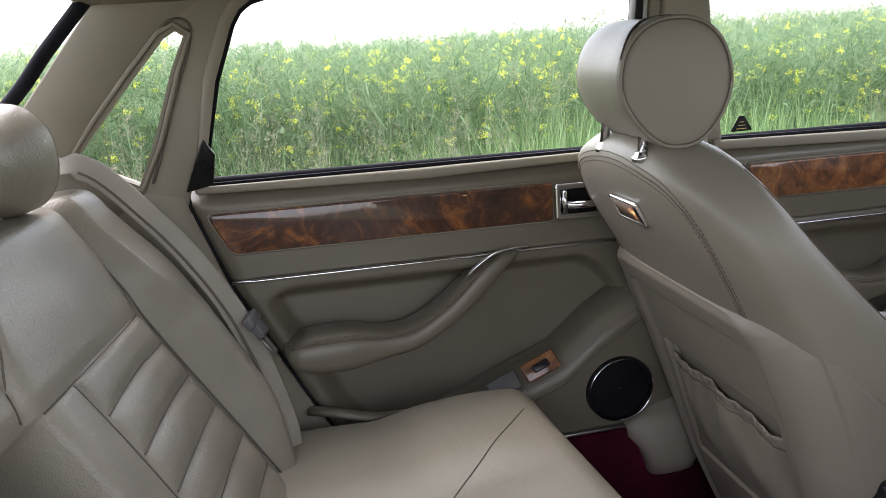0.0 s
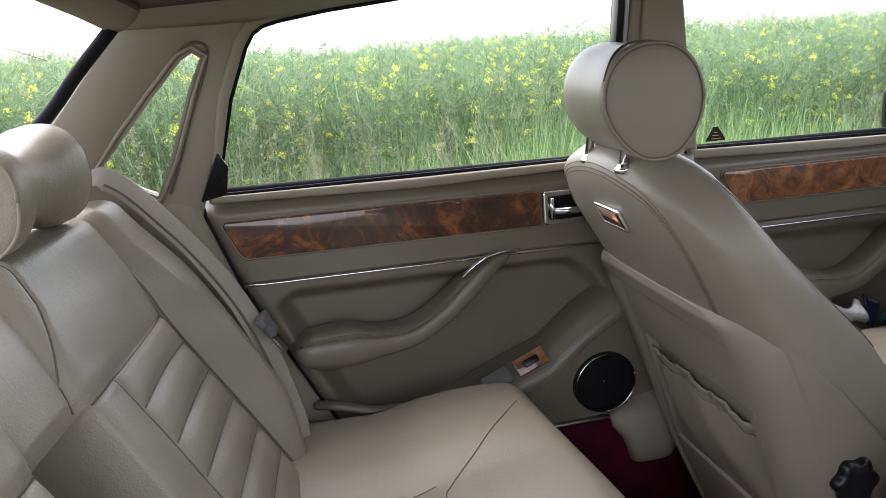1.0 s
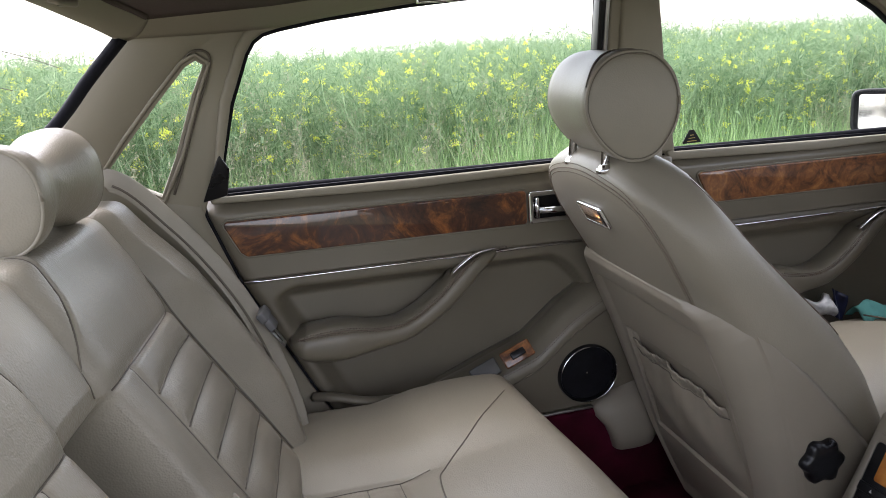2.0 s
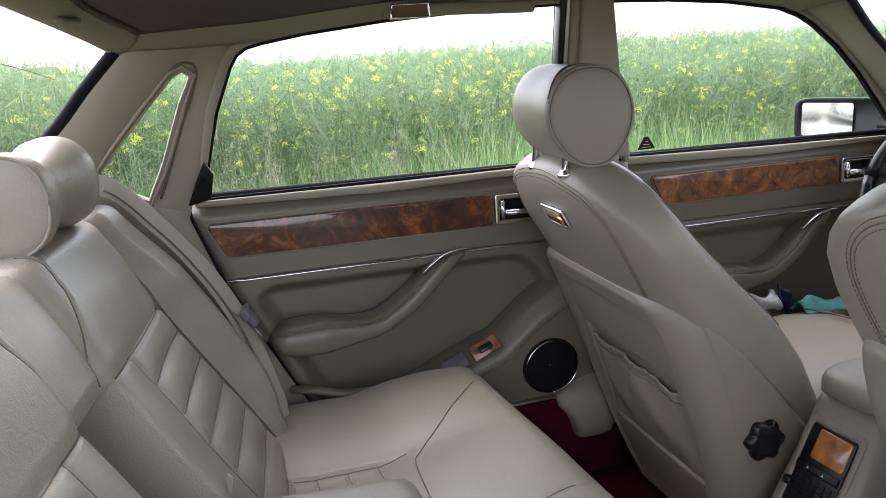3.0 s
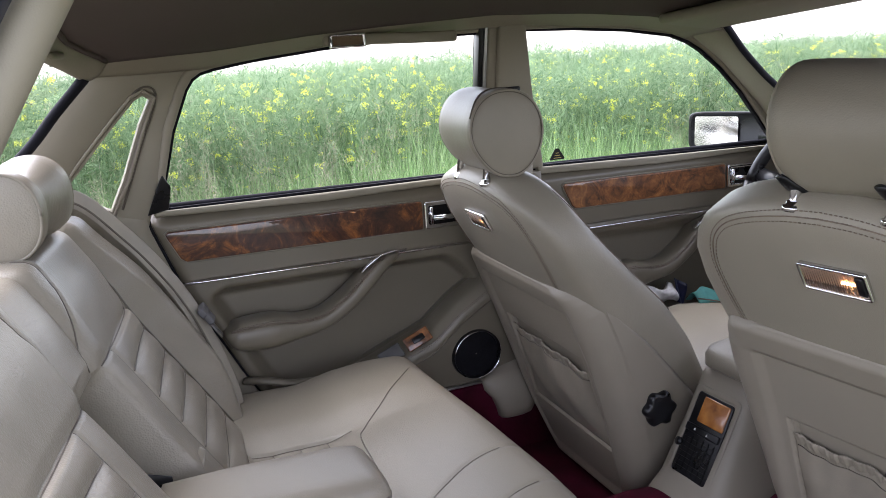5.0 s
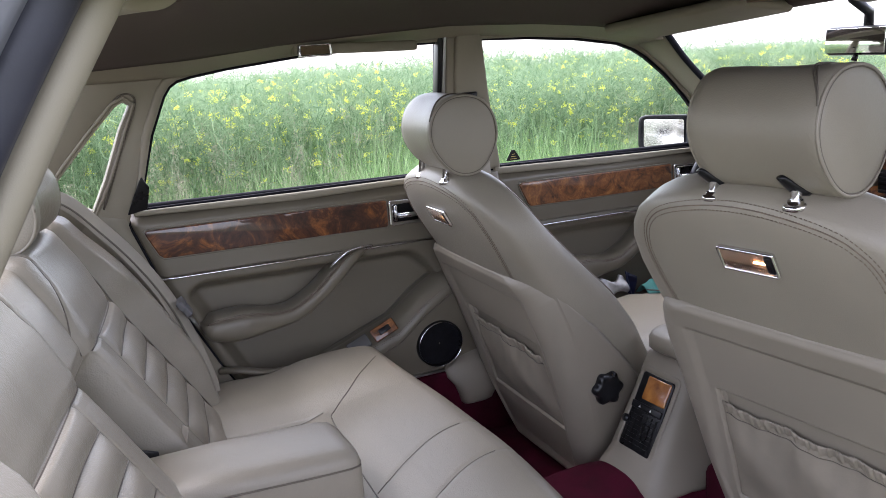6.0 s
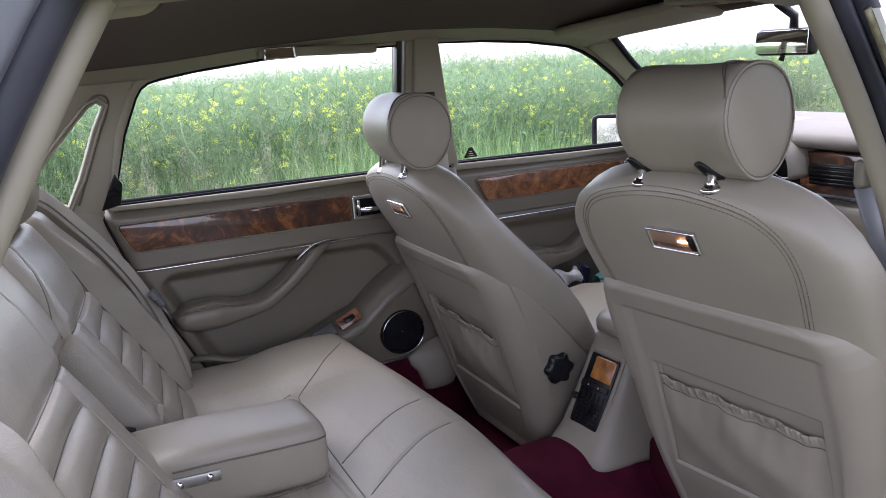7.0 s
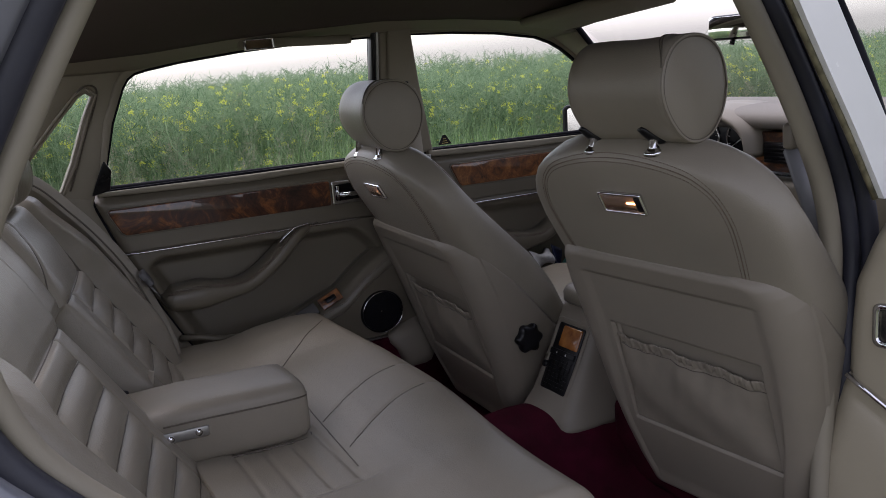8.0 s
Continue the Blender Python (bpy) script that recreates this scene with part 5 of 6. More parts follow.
    for x, w, z, t in ((0.80, 0.20, 0.44, 0.06), (0.88, 0.22, 0.46, 0.09), (1.0, 0.235, 0.475, 0.10), (1.15, 0.240, 0.485, 0.105), (1.25, 0.23, 0.48, 0.095), (1.30, 0.22, 0.475, 0.07), (1.32, 0.15, 0.46, 0.03)):
        cr.append(ring((x, 0, z), (0, 1, 0), (0, 0, 1), w, t, 3.4, 36))
    part("cushion", loft(cr), LEATHER, s, "leather seat cushion")
    part("seam", tube([(1.22, 0.0 + 0.20 * t, 0.592 - 0.02 * t * t) for t in np.linspace(-1, 1, 20)], 0.0018, n=6), SEAM, s)
    for k in (-1, 1):
        part("seat_rail", box((1.12, 0.17 * k, 0.285), (0.34, 0.03, 0.06)), BLACK, s, bevel=0.004)
        part("valance", prism([(0.84, 0.30), (1.25, 0.32), (1.28, 0.44), (0.86, 0.50)], lambda u, v, t: (u, k * (0.200 + t * 0.02), v), 1.0), PLASTIC, s, "beige plastic valance", bevel=0.006)
    return s


def recliner(s):
    """The black six-lobed knob and a small bolt on the inner flank of the driver's seat."""
    c = np.array((0.793, -0.226, 0.535))
    kn = []
    for y, r0, lobe in ((0.0, 0.026, 0.0), (-0.006, 0.0310, 0.02), (-0.012, 0.0335, 0.07), (-0.022, 0.0340, 0.10), (-0.030, 0.0325, 0.11), (-0.034, 0.0275, 0.09), (-0.035, 0.018, 0.03), (-0.033, 0.006, 0.0)):
        kn.append([c + np.array((math.cos(t) * r0 * (1 + lobe * math.cos(6 * t)), y, math.sin(t) * r0 * (1 + lobe * math.cos(6 * t)))) for t in np.linspace(0, 2 * math.pi, 72, endpoint=False)])
    part("recliner_knob", loft(kn), BLACK, s, "black six-lobed recliner knob")
    b = seat_local(-0.214, -0.165, 0.0)
    part("bolt", loft([ring(b + np.array((0, -y, 0)), (1, 0, 0), (0, 0, 1), r, r, 2, 14) for y, r in ((0.0, 0.005), (0.010, 0.005), (0.012, 0.003))]), STEEL, s)


seat_a = front_seat()
seat_b = copy_thing(seat_a, pose(0.708, -0.373, 0.865, rx=-0.92, ry=1.77, rz=4.7) @ pose(-0.60, 0, -0.85))
seat_a.matrix_basis = pose(0.635, 0.433, 0.822, rx=-0.7, ry=-0.35, rz=-2.8) @ pose(-0.60, 0, -0.85)
recliner(seat_a)
for o in seat_a.children:
    if o.name.startswith("headrest"):
        # turned a little on its posts
        o.matrix_basis = pose(0.553, -0.147, 1.081, rz=-4.5) @ pose(-0.56, 0.147, -1.08)
        for c in o.children:
            if c.name.startswith("slot"):
                c.matrix_basis = pose(0.007, 0, 0.003)
tagged(seat_b, "beige leather passenger seat with map pocket and lit lamp")


# ---- centre console ----
def console():
    c = thing("centre_console", "beige centre console with rear vents and walnut ashtray", "console", (0.9, 0.09, 0.30))
    yc = 0.088
    rows = [(0.333, 0.775, 0.103), (0.345, 0.777, 0.102), (0.365, 0.789, 0.095), (0.39, 0.808, 0.088), (0.50, 0.868, 0.083), (0.575, 0.903, 0.079), (0.585, 0.912, 0.076)]
    rings = [ring(((x + 1.45) / 2, yc, z), (1, 0, 0), (0, 1, 0), (1.45 - x) / 2, w, 9, 40) for z, x, w in rows]
    under(part("body", loft(rings), PLASTIC, label="beige moulded console body"), c)
    lid = [ring((1.16, yc, z), (1, 0, 0), (0, 1, 0), 0.262 * k, 0.076 * k, 6, 40) for z, k in ((0.588, 0.97), (0.594, 1.0), (0.615, 1.0), (0.626, 0.97), (0.630, 0.90))]
    under(part("lid", loft(lid), LEATHER, label="padded leather console lid"), c)
    up = np.array((0.447, 0, 0.894))
    out = np.array((-0.894, 0, 0.447))
    o0 = np.array((0.800, yc, 0.36))
    put = lambda u, v, t: o0 + up * v + out * t + np.array((0, -u, 0))
    under(part("fascia", prism(rounded(-0.047, 0.045, 0.047, 0.205, 0.006), put, 0.006), BLACK, label="black vent and ashtray fascia", bevel=0.002), c)
    under(part("bezel", frame_strip(rounded(-0.060, 0.030, 0.060, 0.218, 0.012), rounded(-0.049, 0.043, 0.049, 0.207, 0.006), put, 0.005), PLASTIC, bevel=0.003, label="raised beige bezel round the fascia"), c)
    under(part("ashtray_lid", prism(rounded(-0.026, 0.150, 0.043, 0.200, 0.004), put, 0.009), AMBER, label="glossy amber walnut ashtray lid", bevel=0.002), c)
    under(part("control_bar", prism(rounded(-0.044, 0.128, 0.044, 0.142, 0.002), put, 0.011), BLACK, bevel=0.001), c)
    for k in (-0.018, 0.015):
        under(part("mark", prism([(k - 0.0026, 0.1325), (k + 0.0026, 0.1325), (k, 0.1375)], lambda u, v, t: put(u, v, 0.0112 + t), 0.0006), DIAL, smooth=False), c)
    for k in range(7):
        v = 0.056 + k * 0.0095
        under(part("vent_slat", prism([(-0.040, v), (-0.002, v), (-0.002, v + 0.0025), (-0.040, v + 0.0025)], put, 0.0075), BLACK, smooth=False), c)
        under(part("vent_slat", prism([(0.002, v), (0.040, v), (0.040, v + 0.0025), (0.002, v + 0.0025)], put, 0.0075), BLACK, smooth=False), c)
    for k in range(6):
        u = -0.036 + k * 0.0145
        under(part("vent_vane", prism([(u, 0.052), (u + 0.002, 0.052), (u + 0.002, 0.122), (u, 0.122)], put, 0.008), BLACK, smooth=False), c)
    under(part("vent_wheel", tube([put(-0.046, 0.10, 0.006), put(-0.046, 0.10, 0.014)], 0.008, n=14), BLACK), c)


console()

# ---- dashboard ----
def dashboard():
    d = thing("dashboard", "beige padded dashboard with walnut fascia", "dashboard", (1.8, 0, 0.7))
    pad = [ring((1.76, y, 0.940), (1, 0, 0), (0, 0, 1), 0.215, 0.030, 3.5, 28) for y in np.linspace(-0.68, 0.66, 12)]
    under(part("top_pad", loft(pad), DASH, label="beige padded top roll"), d)
    under(part("fascia", box((1.60, -0.24, 0.858), (0.05, 0.82, 0.105)), WOOD, bevel=0.006, label="walnut fascia"), d)
    under(part("lower_pad", box((1.63, 0.0, 0.715), (0.12, 1.36, 0.15)), VINYL, bevel=0.025, segments=4, label="beige knee roll"), d)
    under(part("chrome_line", box((1.572, -0.24, 0.800), (0.004, 0.86, 0.006)), CHROME), d)
    for y in (0.060, -0.42):
        under(part("vent", box((1.573, y, 0.857), (0.012, 0.15, 0.055)), BLACK, bevel=0.003, label="black face vent"), d)
        for k in range(5):
            under(part("vent_slat", box((1.566, y, 0.837 + 0.010 * k), (0.008, 0.138, 0.003)), BLACK), d)
    under(part("binnacle", sheet(lambda u, v: (1.50 + 0.25 * v, 0.36 + 0.22 * math.cos(u), 0.86 + 0.115 * math.sin(u) ** 0.6 if math.sin(u) > 0 else 0.86), 0, math.pi, 30, 0, 1, 4, (0, 0, -0.015)), PLASTIC, label="beige instrument hood"), d)
    cl = under(part("instrument_panel", box((1.60, 0.36, 0.88), (0.02, 0.40, 0.15)), BLACK, bevel=0.004, label="black instrument panel"), d)
    for y in (0.225, 0.36):
        rim = [ring((1.586, y, 0.885), (0, 1, 0), (0, 0, 1), r, r, 2, 36) for r in (0.052, 0.055)]
        under(part("dial", loft([ring((x, y, 0.885), (0, 1, 0), (0, 0, 1), r, r, 2, 36) for x, r in ((1.590, 0.054), (1.584, 0.054), (1.584, 0.050), (1.587, 0.050))], caps=False), CHROME, label="chrome dial rim"), d)
        for k in range(11):
            a = radians(225 - 27 * k)
            p = np.array((1.585, y - 0.041 * math.cos(a), 0.885 + 0.041 * math.sin(a)))
            q = np.array((1.585, y - 0.047 * math.cos(a), 0.885 + 0.047 * math.sin(a)))
            under(part("tick", tube([p, q], 0.0009, n=4), DIAL), d)
        under(part("needle", tube([(1.584, y, 0.885), (1.584, y + 0.032, 0.865)], 0.0013, n=4), DIAL), d)


dashboard()


def steering_wheel():
    c = np.array((1.395, 0.375, 0.835))
    w = thing("steering_wheel", "black leather steering wheel with a plain hub", "steering wheel", tuple(c))
    ax = np.array((-0.90, 0, 0.43))
    side, up = np.array((0, 1.0, 0)), np.array((0.43, 0, 0.90))
    loop = [c + side * 0.185 * math.cos(t) + up * 0.185 * math.sin(t) for t in np.linspace(0, 2 * math.pi, 49)]
    under(part("rim", tube(loop, 0.016, up=tuple(ax), n=12), BLACK), w)
    hub = [ring(c + ax * o, side, up, a, b, 3.2, 30) for a, b, o in ((0.095, 0.065, -0.05), (0.10, 0.07, -0.02), (0.09, 0.06, 0.0), (0.05, 0.03, 0.006))]
    under(part("hub", loft(hub), GREY_PLASTIC, label="grey padded hub"), w)
    for t in (0.15, math.pi - 0.15, -1.2, math.pi + 1.2):
        under(part("spoke", tube([c + side * 0.07 * math.cos(t) + up * 0.05 * math.sin(t) + ax * -0.01, c + side * 0.18 * math.cos(t) + up * 0.18 * math.sin(t)], 0.018, 0.008, up=tuple(ax), n=10), BLACK), w)
    under(part("badge", loft([ring(c + ax * o, side, up, a, a, 2, 24) for a, o in ((0.020, 0.004), (0.020, 0.009), (0.012, 0.010))]), STEEL, label="plain round badge"), w)
    under(part("column", tube([c - ax * 0.02, c - ax * 0.28], 0.04, n=16), BLACK), w)


steering_wheel()


def inner_mirror():
    m = thing("inner_mirror", "black interior mirror hanging from the windscreen", "mirror", (1.35, 0.0, 1.20))
    turn = Euler((0, radians(4), radians(-4))).to_matrix()
    under(part("housing", box((1.36, 0.028, 1.184), (0.03, 0.160, 0.058), turn), BLACK, bevel=0.010, segments=3), m)
    under(part("mirror_glass", box((1.3437, 0.0295, 1.185), (0.002, 0.150, 0.049), turn), MIRROR, bevel=0.0005, label="mirror glass"), m)
    under(part("stem", tube([(1.375, 0.023, 1.205), (1.37, 0.018, 1.24), (1.31, 0.010, 1.268)], 0.010), BLACK), m)
    under(part("toggle", tube([(1.35, 0.03, 1.155), (1.345, 0.03, 1.145)], 0.006), BLACK), m)


def outer_mirror():
    c = np.array((1.640, 0.925, 0.914))
    m = thing("outer_mirror", "black exterior mirror with a square glass", "mirror", tuple(c))
    n = np.array((-0.880, -0.467, 0.055))
    n /= np.linalg.norm(n)
    side = np.array((n[1], -n[0], 0.0))
    side /= np.linalg.norm(side)
    up = np.cross(n, side)
    up = up if up[2] > 0 else -up
    at = lambda u, v, t: c + side * u + up * v + n * t
    body = [ring(at(0.0, 0.0, t), side, up, a, b, 7, 44) for t, a, b in ((0.0, 0.110, 0.050), (0.004, 0.116, 0.055), (-0.002, 0.121, 0.058), (-0.05, 0.116, 0.056), (-0.085, 0.09, 0.045), (-0.10, 0.05, 0.02))]
    under(part("housing", loft(body), BLACK, label="black housing"), m)
    under(part("mirror_glass", prism(rounded(-0.098, -0.044, 0.034, 0.044, 0.008), lambda u, v, t: at(-u, v, 0.0045 + t), 0.002), MIRROR, label="square mirror glass", smooth=False), m)
    under(part("arm", tube([at(-0.10, -0.01, -0.03), at(-0.10, -0.01, -0.03) + np.array((0.05, -0.12, -0.01))], 0.045, 0.03), BLACK), m)


MIRROR = mat("mirror_silver", (0.92, 0.92, 0.92), 0.02, metal=1.0, vary=0.0, scale=1)
inner_mirror()
outer_mirror()


def roof_lamp():
    l = thing("roof_console", "beige roof lamp console above the windscreen", "roof lamp", (1.14, -0.02, 1.29))
    under(part("housing", box((1.14, -0.02, 1.290), (0.16, 0.22, 0.028)), PILLAR, bevel=0.010), l)
    for y in (-0.07, 0.03):
        under(part("lens", box((1.12, y, 1.275), (0.06, 0.075, 0.006)), LENS, bevel=0.002), l)
    s = thing("roof_socket", "round cloth-covered boss in the roof lining", "roof boss", (0.5, 0.06, 1.31))
    z = roof_z(0.5, 0.06)
    under(part("boss", loft([ring((0.50, 0.06, z - o), (1, 0, 0), (0, 1, 0), a, a * 0.9, 2.4, 30) for a, o in ((0.05, -0.005), (0.048, 0.006), (0.036, 0.008), (0.032, 0.003))], caps=True), PILLAR), s)


roof_lamp()


def clutter():
    tagged(part("packet", sheet(lambda u, v: on_door(1.17 + 0.09 * u, 0.55 + 0.045 * v + 0.006 * math.sin(9 * u), 0.055 + 0.012 * math.sin(7 * u + 4 * v) + 0.01 * math.sin(math.pi * v)), 0, 1, 14, 0, 1, 10, (0, 0.012, 0)), WHITE_BAG), "crumpled white packet in the door bin", "packet")
    tagged(part("wrapper", sheet(lambda u, v: on_door(1.265 + 0.035 * u, 0.55 + 0.062 * v - 0.02 * u, 0.05 + 0.008 * math.sin(5 * u + 3 * v)), 0, 1, 8, 0, 1, 8, (0, 0.006, 0)), NAVY), "dark blue wrapper in the door bin", "wrapper")
    tagged(part("cloth", sheet(lambda u, v: on_door(1.32 + 0.12 * u, 0.54 + 0.036 * math.sin(math.pi * v) * (0.7 + 0.3 * math.sin(6 * u)), 0.03 + 0.06 * v + 0.006 * math.sin(15 * u)), 0, 1, 16, 0, 1, 12, (0, 0.004, -0.004)), TEAL), "crumpled teal cloth in the door bin", "cloth")


clutter()

# ---- near side: the opening that the camera leaves through ----


def near_opening():
    y = -0.66
    c_line = spline([(-0.118, y, 1.31), (-0.15, y, 1.262), (-0.203, y, 1.175), (-0.262, y, 1.065), (-0.284, y, 0.975), (-0.262, y, 0.88), (-0.205, y, 0.80), (-0.12, y, 0.72), (-0.03, y, 0.60), (0.0, y, 0.38)], 8)
    tagged(part("pillar", tube(c_line, 0.013, 0.016, up=(0, 1, 0), n=12), PILLAR), "beige edge trim of the open rear doorway", "pillar", kind="structure")
    s_line = [q + np.array((-0.030, -0.02, 0.006)) for q in c_line]
    tagged(part("door_seal", tube(s_line, 0.020, 0.018, up=(0, 1, 0), n=12), SEAL), "dark rubber seal round the doorway", "seal", kind="structure")
    o_line = [q + np.array((-0.085, -0.05, 0.012)) for q in c_line]
    tagged(part("body_edge", tube(o_line, 0.045, 0.02, up=(0, 1, 0), n=12), GREY_PAINT), "grey painted edge of the rear wing", "car body", kind="structure")
    yb = -0.60
    b_line = spline([(0.645, yb, 1.31), (0.685, yb, 1.245), (0.725, yb, 1.185), (0.775, yb, 1.105), (0.822, yb, 1.02), (0.862, yb, 0.93), (0.882, yb, 0.83), (0.876, yb, 0.70), (0.868, yb, 0.55), (0.855, yb, 0.32)], 8)
    tagged(part("pillar", tube(b_line, 0.017, 0.016, up=(0, 1, 0), n=12), PILLAR), "beige centre pillar trim beside the passenger seat", "pillar", kind="structure")
    for dx, dy, w in ((0.030, -0.012, 0.012), (0.056, -0.026, 0.015)):
        bs = [q + np.array((dx, dy, 0.0)) for q in b_line]
        tagged(part("door_seal", tube(bs, w, 0.014, up=(0, 1, 0), n=14), SEAL), "dark rubber seal on the centre pillar", "seal", kind="structure")
    edge = spline([(0.672, 1.235), (0.745, 1.121), (0.806, 1.028), (0.868, 0.926)], 6)
    tagged(part("trim", tube([(x, -0.682, z) for x, z in edge], 0.005, 0.004, up=(0, 1, 0), n=8), BRASS), "dull olive clip strip along the door opening", "trim", kind="structure")
    flange = [(float(x) + k, float(z)) for k, row in ((0.004, edge), (0.075, edge[::-1])) for x, z in row]
    tagged(part("body_edge", prism(flange, lambda u, v, t: (u, -0.684 - t, v), 0.010), WHITE_PAINT, smooth=False), "white painted edge of the door opening", "car body", kind="structure")
    belt = thing("seat_belt", "grey belt webbing on the passenger pillar", "seat belt", (0.80, -0.60, 1.05))
    under(part("strap", tube([(0.845, -0.555, 1.00), (0.89, -0.555, 0.90), (0.93, -0.555, 0.78)], 0.020, 0.002, up=(0, 1, 0), n=8), GREY_PLASTIC), belt)
    under(part("anchor", box((0.838, -0.562, 1.015), (0.024, 0.02, 0.04)), PLASTIC, bevel=0.006, label="beige belt anchor"), belt)


near_opening()


def open_door():
    d = thing("open_door", "open rear door in lightened skylit vinyl with a black window frame", "car door", (0.95, -0.9, 0.4))

    # swung far out about the centre pillar: its card faces the rear
    def put(u, v, t):
        """u along the door from its hinge, v up, t out from the card."""
        return np.array((0.89, -0.60, 0)) + np.array((0.06, -0.998, 0)) * u + np.array((0, 0, 1.0)) * v + np.array((-0.998, -0.06, 0)) * t

    def hinge_edge(v):
        return float(np.interp(v, (0.30, 0.396, 0.484, 0.573, 0.642, 0.694, 0.787, 0.862, 0.90), (-0.045, -0.028, -0.018, 0.008, 0.030, 0.031, 0.038, 0.068, 0.085)))

    def strip(u):
        return 0.641 - 0.55 * (u - 0.030) + 0.25 * (u - 0.03) ** 2

    def upper(u, v):
        e = hinge_edge(0.64 + 0.26 * v)
        a = e + u * (0.85 - e)
        z = strip(a) + 0.004 + v * (0.90 - strip(a))
        return put(a, z, 0.016 * step(0, 0.025, u) - 0.012 * step(0.8, 1.0, v))
    # Card and bolster take the lightened vinyl, with skylight in its colour.
    under(part("door_card", sheet(upper, 0, 1, 60, 0, 1, 30, (0.05, 0, 0)), LIT_VINYL, label="vinyl door card with skylight painted into its beige"), d)

    def lower(u, v):
        e = hinge_edge(0.30 + 0.335 * v)
        a = e + u * (0.85 - e)
        z = 0.30 + v * (strip(a) - 0.004 - 0.30)
        bulge = 0.020 * math.sin(math.pi * min(1.0, v * 1.1)) ** 0.6 * step(0, 0.05, u)
        rec = step(0.0, 0.05, a - 0.07 - 0.30 * max(0.0, 0.52 - z)) * step(0, 0.05, 0.47 - z + 0.25 * (a - 0.1))
        return put(a, z, 0.010 * step(0, 0.02, u) + bulge - 0.030 * rec)
    under(part("door_bolster", sheet(lower, 0, 1, 90, 0, 1, 60, (0.05, 0, 0)), LIT_VINYL, label="padded lower door panel with skylight painted into its beige"), d)
    under(part("chrome_strip", tube([put(u, strip(u), 0.014) for u in np.linspace(0.032, 0.8, 24)], 0.004), CHROME, label="thin chrome strip"), d)
    # A black tube drawn as the shadow under the chrome strip.
    under(part("strip_shadow_gap", tube([put(u, strip(u) - 0.006, 0.008) for u in np.linspace(0.032, 0.8, 24)], 0.003), BLACK, label="black line painted as the shadow below the strip"), d)
    under(part("handle_surround", frame_strip(rounded(0.078, 0.700, 0.175, 0.768, 0.012), rounded(0.086, 0.708, 0.167, 0.760, 0.008), lambda u, v, t: put(u, v, 0.014 + t), 0.008), CHROME, label="chrome handle surround"), d)
    under(part("handle_recess", prism(rounded(0.084, 0.706, 0.169, 0.762, 0.008), lambda u, v, t: put(u, v, 0.013 + t), 0.003), BLACK, smooth=False), d)
    line = spline([put(0.110, 0.89, 0.0), put(0.099, 0.929, 0.0), put(0.072, 1.005, 0.0), put(0.044, 1.086, 0.0), put(0.016, 1.152, 0.0), put(-0.012, 1.210, 0.0), put(-0.020, 1.235, 0.0)], 8)
    under(part("window_frame", tube(line, 0.018, 0.014, up=(1, 0, 0), n=10), RUBBER, label="black window frame"), d)
    under(part("frame_head", tube(spline([put(-0.020, 1.235, 0.0), put(0.0, 1.29, 0), put(0.10, 1.35, 0), put(0.6, 1.33, 0), put(0.82, 0.92, 0)], 8), 0.018, 0.014, up=(1, 0, 0), n=10), RUBBER), d)
    pane = part("pane", ([put(0.105, 0.89, 0), put(0.82, 0.89, 0), put(0.6, 1.33, 0), put(0.1, 1.34, 0), put(-0.01, 1.24, 0), put(0.045, 1.086, 0)], [(0, 1, 2, 3, 4, 5)]), GLASS, smooth=False)
    pane.visible_shadow = False
    under(pane, d)


open_door()


# ---- the rest of the car, so that it stands on the ground ----
def car_ends():
    boot = [ring((x, 0.03, z), (0, 1, 0), (0, 0, 1), w, h, 5, 32) for x, z, w, h in ((-0.835, 0.58, 0.76, 0.31), (-1.2, 0.58, 0.76, 0.30), (-1.65, 0.57, 0.74, 0.28), (-1.80, 0.56, 0.70, 0.25), (-1.84, 0.55, 0.62, 0.20))]
    tagged(part("boot", loft(boot), GREY_PAINT), "grey painted boot behind the cabin", "car body", kind="structure")
    bonnet = [ring((x, 0.03, z), (0, 1, 0), (0, 0, 1), w, h, 5, 32) for x, z, w, h in ((2.0, 0.56, 0.77, 0.32), (2.5, 0.54, 0.76, 0.29), (3.0, 0.52, 0.74, 0.25), (3.2, 0.50, 0.70, 0.21), (3.26, 0.49, 0.62, 0.16))]
    tagged(part("bonnet", loft(bonnet), GREY_PAINT), "grey painted bonnet ahead of the windscreen", "car body", kind="structure")
    first = thing("wheel", "black tyred car wheel with a steel rim", "wheel", (-0.95, 0.70, 0.30), "car wheels")
    tyre = [ring((0, y, 0), (1, 0, 0), (0, 0, 1), r, r, 2, 40) for y, r in ((-0.09, 0.20), (-0.10, 0.26), (-0.085, 0.30), (0.085, 0.30), (0.10, 0.26), (0.09, 0.20))]
    part("tyre", loft(tyre, caps=False), RUBBER, first)
    part("rim", loft([ring((0, y, 0), (1, 0, 0), (0, 0, 1), r, r, 2, 40) for y, r in ((-0.085, 0.20), (-0.05, 0.19), (-0.06, 0.06), (0.06, 0.06), (0.05, 0.19), (0.085, 0.20))]), STEEL, first)
    for x, y in ((2.45, 0.70), (-0.95, -0.64), (2.45, -0.64)):
        copy_thing(first, pose(x, y, 0.30))


car_ends()

# ---- the field: rape in flower behind a strip of tall grass ----
rng = np.random.default_rng(7)


